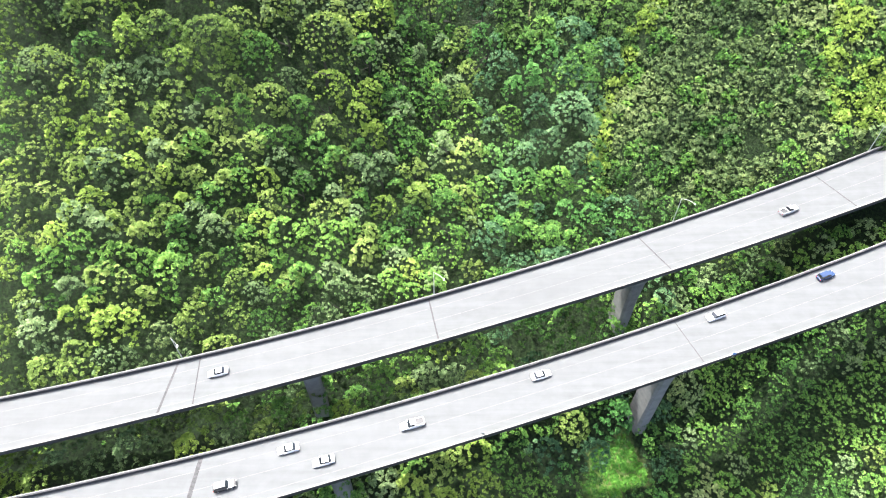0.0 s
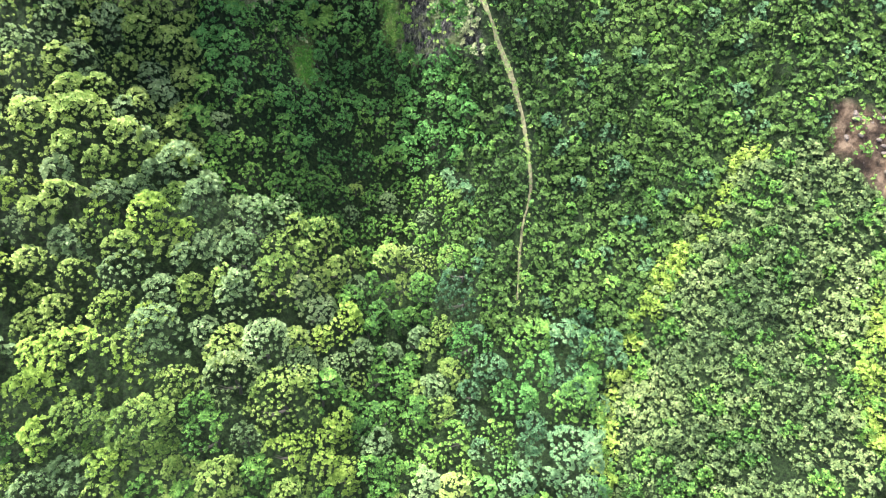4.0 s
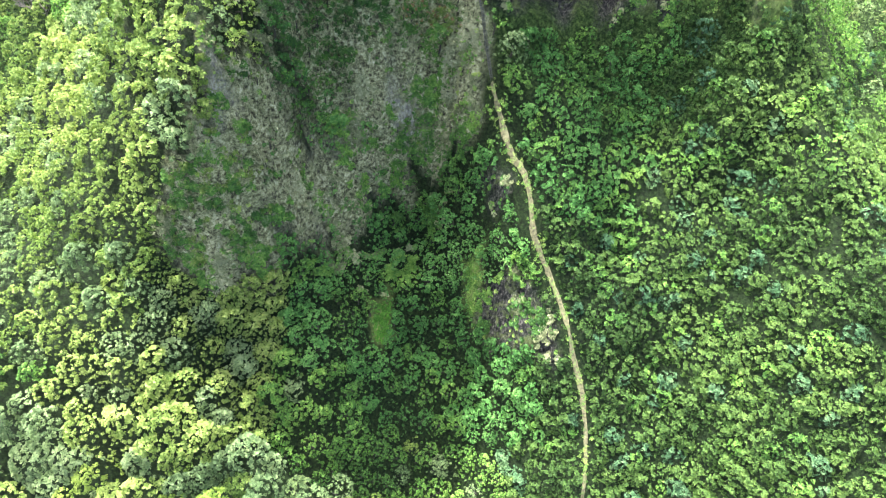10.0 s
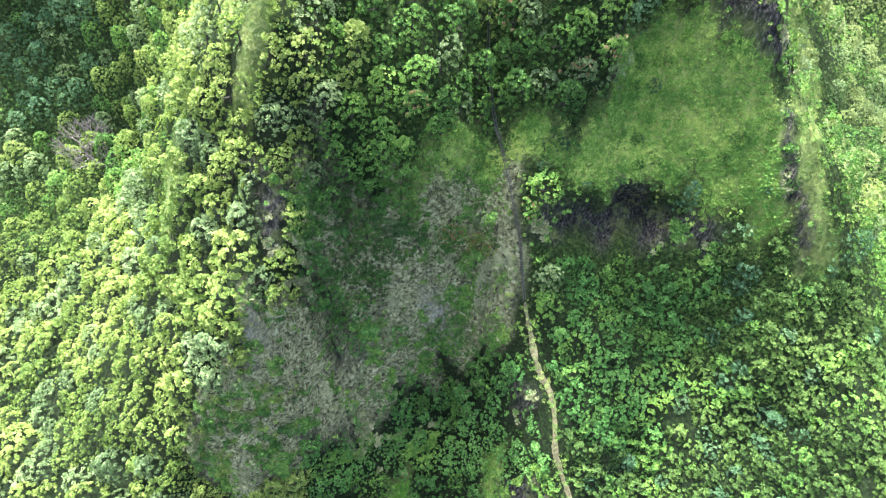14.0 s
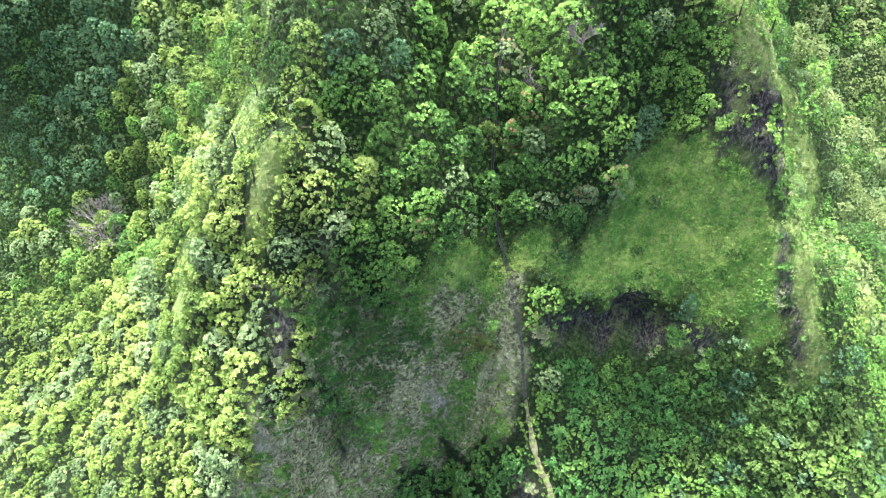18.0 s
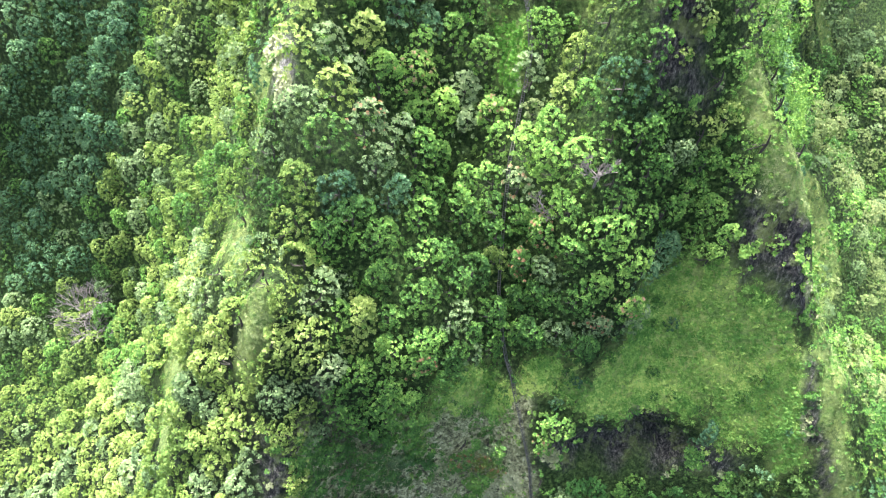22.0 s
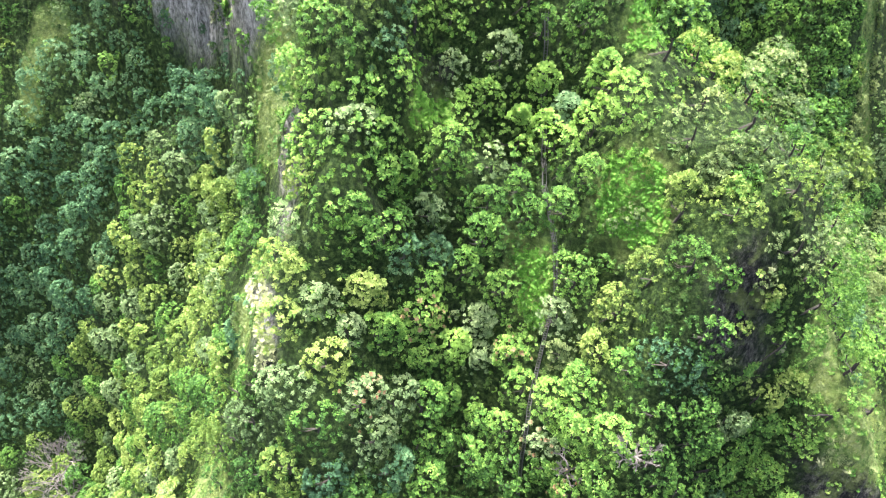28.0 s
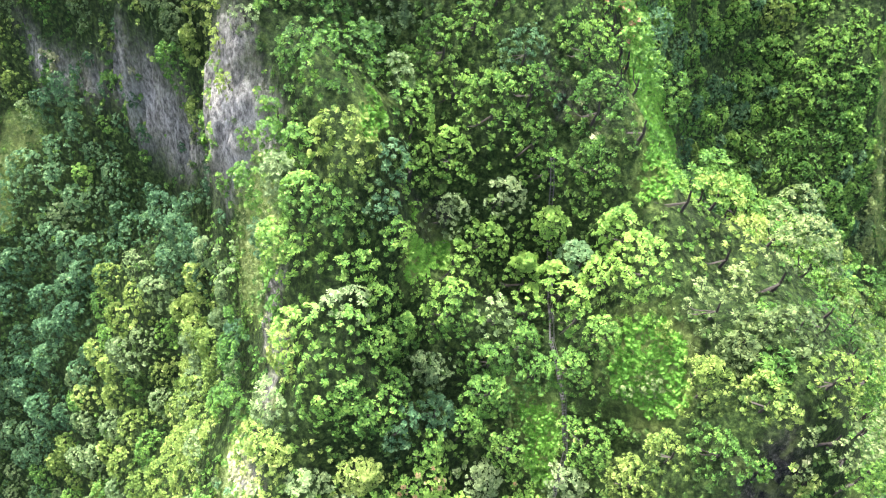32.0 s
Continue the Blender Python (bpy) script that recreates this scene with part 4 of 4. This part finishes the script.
def across_deck(k, x, wide, z0, skew=0.0):
    """A thin strip from edge to edge."""
    bm = bmesh.new()
    far, near = Vector(edge(k, 0.97)(x + skew)), Vector(edge(k, 0.03)(x))
    side = Vector((wide / 2, 0, 0))
    up = Vector((0, 0, z0))
    bm.faces.new([bm.verts.new(p + up) for p in (near - side, near + side, far + side, far - side)])
    low = bmesh.ops.extrude_face_region(bm, geom=bm.faces[:])
    bmesh.ops.translate(bm, verts=[v for v in low["geom"] if isinstance(v, bmesh.types.BMVert)], vec=(0, 0, 0.02))
    bmesh.ops.recalc_face_normals(bm, faces=bm.faces)
    return bm


def viaduct(k, piers, joints):
    road = thing("viaduct", Matrix(), "long curving concrete highway viaduct on tall piers above the forest", "bridge", "highway viaducts")
    part("deck", sweep(edge(k, 0), edge(k, 1), 0.0, -0.35), PAVING, road, "pale concrete road deck")
    part("girder", sweep(edge(k, 0.22), edge(k, 0.78), -0.354, -3.0), CONCRETE, road)
    # the far parapet's sunless side and its shadow are put into the colour
    part("parapet", sweep(edge(k, 1, -0.45), edge(k, 1, 0.05), 0.95, 0.004), SHADE_AND_JOINT, road, "dark weathered parapet")
    part("coping", sweep(edge(k, 1, -0.1), edge(k, 1, 0.08), 1.02, 0.954), CONCRETE, road)
    part("parapet", sweep(edge(k, 0, -0.05), edge(k, 0, 0.35), 0.8, 0.004), CONCRETE, road)
    # outer face of the near parapet, its shade painted as a dark strip
    part("fascia", sweep(edge(k, 0, -0.12), edge(k, 0, -0.055), 0.7, -0.5), SHADE_AND_JOINT, road)
    for x, wide, skew in joints:
        part("expansion_joint", across_deck(k, x, wide, 0.012, skew), SHADE_AND_JOINT, road, "dark expansion joint")
    for share in (0.16, 0.47, 0.76):
        part("lane_line", sweep(edge(k, share), edge(k, share, 0.14), 0.012, 0.003), LINE, road, "faint worn lane line")
    for px in piers:
        x, y, z = edge(k, 0.5)(px)
        base = height_at(x, y)
        bm = bmesh.new()
        turn = math.atan(2 * DECK_FAR[k][0] * px + DECK_FAR[k][1])
        rings = []
        for h, w, d in ((base - 3, 3.0, 1.9), (z - 14, 3.0, 1.9), (z - 7, 3.4, 2.0), (z - 3.004, 4.6, 2.3)):
            ring = []
            for px2, py2 in ((-d, -w + 0.6), (-d + 0.6, -w), (d - 0.6, -w), (d, -w + 0.6), (d, w - 0.6), (d - 0.6, w), (-d + 0.6, w), (-d, w - 0.6)):
                ring.append(bm.verts.new((x + px2 * math.cos(turn) - py2 * math.sin(turn), y + px2 * math.sin(turn) + py2 * math.cos(turn), h)))
            rings.append(ring)
        for a, b in zip(rings, rings[1:]):
            for i in range(8):
                j = (i + 1) % 8
                bm.faces.new((a[i], a[j], b[j], b[i]))
        bm.faces.new(rings[-1])
        part("pier", bm, CONCRETE, road, "flared concrete pier")
    return road


LINE = plain("worn_line_paint", (0.084, 0.084, 0.083), 0.8, wear=0.3)
viaduct(0, (-196, -114, -32, 50, 132, 214), ((-63, 0.5, 1.0), (-55.5, 0.25, -1.5), (-1, 0.35, -2.5), (57, 0.35, -6), (110, 0.35, -6)))
viaduct(1, (-182, -104, -24, 54, 132, 210), ((-53, 0.9, 0.5), (60, 0.2, -4)))


def rod(bm, a, b, r, sides=6, r2=None):
    """A round bar from a to b."""
    a, b = Vector(a), Vector(b)
    m = Matrix.Translation((a + b) / 2) @ (b - a).to_track_quat("Z", "Y").to_matrix().to_4x4()
    bmesh.ops.create_cone(bm, cap_ends=True, segments=sides, radius1=r, radius2=r if r2 is None else r2, depth=(b - a).length, matrix=m)


def box(bm, lo, hi, bevel=0.0):
    lo, hi = Vector(lo), Vector(hi)
    made = bmesh.ops.create_cube(bm, size=1, matrix=Matrix.Translation((lo + hi) / 2) @ Matrix.Diagonal((*(hi - lo), 1)))
    if bevel:
        edges = {e for v in made["verts"] for e in v.link_edges}
        bmesh.ops.bevel(bm, geom=list(edges), offset=bevel, segments=2, affect="EDGES")


def street_lamp(x, tall, reach):
    px, py, pz = edge(0, 1, 0.25)(x)
    lamp = thing("street_lamp", Matrix.Translation((px, py, pz + 0.2)), "slim grey steel lamp post with an arm over the road", "street lamp", "lamps along the viaduct")
    bm = bmesh.new()
    rod(bm, (0, 0, -0.8), (0, 0, tall), 0.13, 8, 0.07)
    part("post", bm, STEEL, lamp)
    bm = bmesh.new()
    rod(bm, (0, 0, tall - 0.1), (reach * 0.5, -reach * 0.5, tall + 0.5), 0.05)
    rod(bm, (reach * 0.5, -reach * 0.5, tall + 0.5), (reach, -reach, tall + 0.55), 0.05)
    part("arm", bm, STEEL, lamp)
    bm = bmesh.new()
    box(bm, (reach - 0.15, -reach - 0.5, tall + 0.45), (reach + 0.2, -reach + 0.1, tall + 0.6), 0.04)
    part("lamp_head", bm, STEEL, lamp)
    bm = bmesh.new()
    box(bm, (-0.25, -0.25, -0.2), (0.25, 0.25, 0.1), 0.03)
    part("base_plate", bm, STEEL, lamp)


for x in (-61, -2.2, 60.8, 122):
    street_lamp(x, 9.0, 2.4)


def sign(x, tall, colour):
    px, py, pz = edge(1, 0, -0.25)(x)
    post = thing("road_sign", Matrix.Translation((px, py, pz)), "small road sign on a thin post at the parapet", "road sign", "signs along the viaduct")
    bm = bmesh.new()
    rod(bm, (0, 0, -0.3), (0, 0, tall), 0.05)
    part("post", bm, STEEL, post)
    bm = bmesh.new()
    box(bm, (-0.4, -0.09, tall - 0.7), (0.4, -0.052, tall + 0.2), 0.01)
    part("panel", bm, colour, post)


SIGN_BLUE, SIGN_GREY = plain("sign_blue", (0.15, 0.25, 0.5), 0.4), plain("sign_grey", (0.3, 0.3, 0.3), 0.5)
sign(8.5, 2.6, SIGN_GREY)
sign(54.5, 1.6, SIGN_GREY)
sign(66.5, 1.8, SIGN_BLUE)


# ---- vehicles ----
def loft(sections):
    """A closed hull through rings of points of equal number."""
    bm = bmesh.new()
    rings = [[bm.verts.new(p) for p in ring] for ring in sections]
    n = len(rings[0])
    for a, b in zip(rings, rings[1:]):
        for i in range(n):
            bm.faces.new((a[i], a[(i + 1) % n], b[(i + 1) % n], b[i]))
    bm.faces.new(rings[0][::-1])
    bm.faces.new(rings[-1])
    bmesh.ops.recalc_face_normals(bm, faces=bm.faces)
    return bm


def ring_at(x, half, low, high, tuck=0.1):
    """A rounded cross-section of a car at x along its length."""
    return [(x, -half, low + 0.1), (x, -half + 0.12, low), (x, half - 0.12, low), (x, half, low + 0.1), (x, half, high - 0.2), (x, half - tuck, high), (x, -half + tuck, high), (x, -half, high - 0.2)]


def vehicle(name, label, k, x, share, paint, kind, heading):
    px, py, pz = edge(k, share)(x)
    turn = math.atan(2 * DECK_FAR[k][0] * x + DECK_FAR[k][1]) + (0 if heading > 0 else math.pi)
    car = thing(name, Matrix.Translation((px, py, pz + 0.004)) @ Euler((0, -math.atan(GRADE) * heading, turn)).to_matrix().to_4x4(), label, "car" if kind != "pickup" else "pickup truck", "vehicles on the viaducts")
    size = {"sedan": 2.35, "suv": 2.4, "pickup": 2.75}[kind]
    hood = {"sedan": 0.86, "suv": 0.98, "pickup": 1.05}[kind]
    tail = {"sedan": 0.92, "suv": 1.0, "pickup": 1.02}[kind]
    body = loft([ring_at(-size, 0.72, 0.42, tail - 0.15), ring_at(-size + 0.2, 0.88, 0.26, tail), ring_at(-0.9, 0.93, 0.22, tail + 0.02), ring_at(0.7, 0.93, 0.22, hood + 0.04), ring_at(size - 0.6, 0.9, 0.24, hood - 0.06), ring_at(size - 0.12, 0.82, 0.3, hood - 0.2), ring_at(size, 0.66, 0.38, hood - 0.34)])
    part("body", body, paint, car)
    back, front, top = {"sedan": (-1.75, 1.0, 1.45), "suv": (-2.2, 1.0, 1.72), "pickup": (-0.55, 1.15, 1.8)}[kind]
    low = hood - 0.04
    slant = {"sedan": 0.7, "suv": 0.3, "pickup": 0.22}[kind]
    cabin = loft([[(back, -0.8, low), (back, 0.8, low), (front, 0.8, low), (front, -0.8, low)], [(back + slant, -0.64, top - 0.06), (back + slant, 0.64, top - 0.06), (front - 0.75, 0.64, top - 0.06), (front - 0.75, -0.64, top - 0.06)]])
    part("window_band", cabin, DARK_GLASS, car, "dark glass")
    bm = bmesh.new()
    box(bm, (back + slant - 0.04, -0.66, top - 0.055), (front - 0.72, 0.66, top + 0.01), 0.03)
    part("roof", bm, paint, car)
    if kind == "pickup":
        bm = bmesh.new()
        box(bm, (-size + 0.22, -0.74, tail + 0.0), (-0.72, 0.74, tail + 0.024))
        part("bed", bm, DARK_TRIM, car, "dark load bed")
        for side in (-1, 1):
            bm = bmesh.new()
            box(bm, (-size + 0.12, side * 0.83 - 0.07, tail - 0.05), (-0.62, side * 0.83 + 0.07, tail + 0.22), 0.03)
            part("bed_side", bm, paint, car)
        bm = bmesh.new()
        box(bm, (-size + 0.02, -0.76, tail - 0.3), (-size + 0.12, 0.76, tail + 0.2), 0.02)
        part("tailgate", bm, paint, car)
    for wx in (-size * 0.6, size * 0.6):
        for side in (-1, 1):
            bm = bmesh.new()
            rod(bm, (wx, side * 0.72, 0.33), (wx, side * 0.94, 0.33), 0.33, 14)
            wheel = part("wheel", bm, RUBBER, car)
            bm = bmesh.new()
            rod(bm, (wx, side * 0.93, 0.33), (wx, side * 0.955, 0.33), 0.2, 10)
            part("rim", bm, STEEL, wheel)
    for side in (-1, 1):
        bm = bmesh.new()
        box(bm, (size - 0.22, side * 0.6 - 0.16, hood - 0.36), (size - 0.04, side * 0.6 + 0.16, hood - 0.22), 0.02)
        part("headlight", bm, LAMP_LENS, car)
        bm = bmesh.new()
        box(bm, (-size - 0.01, side * 0.66 - 0.12, tail - 0.34), (-size + 0.14, side * 0.66 + 0.12, tail - 0.16), 0.02)
        part("tail_light", bm, TAIL_LENS, car)
        bm = bmesh.new()
        box(bm, (front - 0.32, side * 1.0 - 0.1, hood + 0.02), (front - 0.18, side * 1.0 + 0.06, hood + 0.16), 0.02)
        part("mirror", bm, paint, car)


WHITE = plain("white_paint", (0.5, 0.5, 0.5), 0.25, wear=0.03, spec=0.5)
SILVER = plain("silver_paint", (0.42, 0.43, 0.44), 0.3, metal=0.4, wear=0.05)
BLACK = plain("black_paint", (0.02, 0.021, 0.024), 0.2, wear=0.1, spec=0.5)
BLUE = plain("blue_paint", (0.015, 0.03, 0.075), 0.25, wear=0.1, spec=0.5)
for spec in (("pickup_truck", "white pickup truck with an open dark bed", 1, -6.7, 0.55, WHITE, "pickup", -1), ("car", "white saloon car on the pale road", 1, -33.4, 0.72, WHITE, "sedan", -1),
             ("car", "white saloon car on the pale road", 1, -25.3, 0.36, WHITE, "sedan", -1), ("car", "black sport utility car on the pale road", 1, -45.5, 0.4, BLACK, "suv", 1),
             ("car", "white saloon car on the pale road", 1, 22.5, 0.74, WHITE, "sedan", 1), ("car", "white hatchback car with a dark roof glass", 1, 65.9, 0.78, WHITE, "suv", -1),
             ("car", "dark blue car on the pale road", 1, 96.2, 0.8, BLUE, "suv", 1), ("pickup_truck", "silver pickup truck with an open bed", 0, 91.7, 0.42, SILVER, "pickup", 1),
             ("car", "white saloon car beside the expansion joint", 0, -51.5, 0.55, WHITE, "sedan", -1)):
    vehicle(*spec)

# ---- the foot trail up to the stairway ----
TRAIL = plain("trodden_earth", (0.115, 0.108, 0.06), 0.95, wear=0.6, scale=1.4, spec=0.1)
way, gone = [], 0.0
for k in range(len(TRACK) - 1):
    p0, p1, p2, p3 = [Vector(TRACK[min(max(k + d, 0), len(TRACK) - 1)]) for d in (-1, 0, 1, 2)]
    for i in range(16):
        s = i / 16
        way.append(0.5 * (2 * p1 + (p2 - p0) * s + (2 * p0 - 5 * p1 + 4 * p2 - p3) * s * s + (3 * p1 - p0 - 3 * p2 + p3) * s ** 3))
bm = bmesh.new()
before = None
for k in range(1, len(way) - 1):
    ahead = (way[k + 1] - way[k - 1]).normalized()
    off = Vector((ahead.y, -ahead.x))
    half = min(1.0, 0.1 + k / 60) * 0.3 + min(1.0, 0.2 + k / 60) * 0.45 * float(grain(way[k].x, way[k].y, 3.0)) + 0.25 * float(grain(way[k].x, way[k].y, 0.9))
    row = []
    for s in (-1.0, -0.6, 0.0, 0.6, 1.0):
        q = way[k] + off * (s * half + 0.5 * (float(grain(way[k].x + 9 * s, way[k].y, 1.1)) - 0.5))
        row.append(bm.verts.new((q.x, q.y, height_at(q.x, q.y) + (-0.1 if abs(s) == 1 else 0.22))))
    if before:
        for i in range(4):
            bm.faces.new((before[i], before[i + 1], row[i + 1], row[i]))
    before = row
trail_mesh = bpy.data.meshes.new("trail")
bm.to_mesh(trail_mesh)
bm.free()
trail_mesh.materials.append(TRAIL)
tagged(new("trail", trail_mesh), "narrow trodden earth trail up the green ridge", "trail", kind="structure")

# ---- the stairway up the ridge ----
RAIL = plain("weathered_steel", (0.09, 0.09, 0.085), 0.6, metal=0.4, wear=0.3)
TREAD = plain("steel_treads", (0.04, 0.04, 0.038), 0.6, metal=0.4, wear=0.3)
stairway = thing("stairway", Matrix(), "narrow steel stairway with two handrails climbing the ridge", "stairway")
walked = [Vector((x, y, height_at(x, y) + 0.45)) for x, y in STAIR]
line, gone = [walked[0]], 0.0
for a, b in zip(walked, walked[1:]):
    pieces = max(1, round((b - a).length / 4.0))
    for i in range(1, pieces + 1):
        p = a.lerp(b, i / pieces)
        line.append(Vector((p.x, p.y, height_at(p.x, p.y) + 0.45)))
treads = bmesh.new()
for a, b in zip(line, line[1:]):
    run = b - a
    side = Vector((run.y, -run.x, 0)).normalized() * 0.27
    ahead = Vector((run.x, run.y, 0)).normalized() * 0.11
    count = max(3, int(run.length / 0.45))
    for i in range(count):
        c = a.lerp(b, (i + 0.5) / count)
        top = [treads.verts.new(c + s + d) for s, d in ((-side, -ahead), (side, -ahead), (side, ahead), (-side, ahead))]
        low = [treads.verts.new(v.co - Vector((0, 0, 0.04))) for v in top]
        treads.faces.new(top)
        for k in range(4):
            treads.faces.new((top[k], low[k], low[(k + 1) % 4], top[(k + 1) % 4]))
    for s in (-1, 1):
        bm = bmesh.new()
        rod(bm, a + side * s, b + side * s, 0.05, 5)
        part("stringer", bm, RAIL, stairway)
        bm = bmesh.new()
        rod(bm, a + side * s * 1.1 + Vector((0, 0, 0.85)), b + side * s * 1.1 + Vector((0, 0, 0.85)), 0.045, 5)
        part("handrail", bm, RAIL, stairway)
        bm = bmesh.new()
        rod(bm, a + side * s * 1.1 - Vector((0, 0, 0.5)), a + side * s * 1.1 + Vector((0, 0, 0.85)), 0.035, 5)
        part("post", bm, RAIL, stairway)
part("treads", treads, TREAD, stairway, "dark steel treads")["kind"] = "stuff"


# ---- dead trees and boulders ----
def dead_tree(x, y, tall, wide, seed):
    local = random.Random(seed)
    tree = thing("dead_tree", Matrix.Translation((x, y, height_at(x, y))), "leafless grey dead tree with bleached branches", "tree", "dead trees")
    v, f = branching([([(0, 0, -0.5), (0.1, 0, tall * 0.3), (0.2, 0.1, tall * 0.6)], (0.3, 0.24, 0.14))])
    new("trunk", mesh_of("trunk", v, f, [BARK_GREY])).parent = tree

    def grow(start, way, length, thick, depth, out):
        mid = start + way * length * 0.5 + Vector((local.uniform(-1, 1), local.uniform(-1, 1), local.uniform(-0.3, 0.6))) * length * 0.08
        end = start + way * length
        out.append(([tuple(start), tuple(mid), tuple(end)], (thick, thick * 0.75, thick * 0.45)))
        if depth:
            for _ in range(4):
                turn = Vector((local.uniform(-1, 1), local.uniform(-1, 1), local.uniform(-0.2, 0.7)))
                grow(start.lerp(end, local.uniform(0.45, 1.0)), (way + turn * 0.8).normalized(), length * local.uniform(0.45, 0.65), thick * 0.58, depth - 1, out)
    for i in range(8):
        a = 6.283 * (i + local.uniform(-0.3, 0.3)) / 8
        out = []
        grow(Vector((0.1, 0, tall * local.uniform(0.3, 0.6))), Vector((math.cos(a), math.sin(a), local.uniform(0.4, 1.1))).normalized(), wide * local.uniform(0.7, 1.0), 0.2, 3, out)
        v, f = branching(out)
        new("branch", mesh_of("branch", v, f, [BARK_GREY])).parent = tree


dead_tree(-155, 315, 10, 7.5, 3)
dead_tree(-148, 311, 9, 6.5, 4)
dead_tree(-152, 318, 10, 6.0, 8)
dead_tree(-12, 320, 5, 3.2, 5)
dead_tree(-20, 321, 5, 3.0, 6)

BOULDER = plain("grey_boulder", (0.065, 0.053, 0.045), 0.9, scale=1.5, wear=0.5)


def boulder(x, y, r, seed):
    local = np.random.RandomState(seed)
    bm = bmesh.new()
    bmesh.ops.create_icosphere(bm, subdivisions=2, radius=1)
    cuts = local.normal(size=(9, 3))
    for v in bm.verts:
        d = v.co.normalized()
        reach = min([1.0] + [local_cut / max(0.05, abs(d.dot(Vector(c).normalized()))) for c, local_cut in zip(cuts, np.linspace(0.62, 0.9, 9))])
        v.co = d * reach
    rock = thing("boulder", Matrix.Translation((x, y, height_at(x, y) + r * 0.2)) @ Euler((0, 0, seed)).to_matrix().to_4x4() @ Matrix.Diagonal((r * 1.3, r, r * 0.75, 1)), "weathered grey-brown boulder on the bare slide", "boulder", "boulders on the slide")
    part("stone", bm, BOULDER, rock)


for i in range(26):
    boulder(110 + 18 * random.random(), 190 + 22 * random.random(), random.uniform(0.35, 1.1), i + 1)
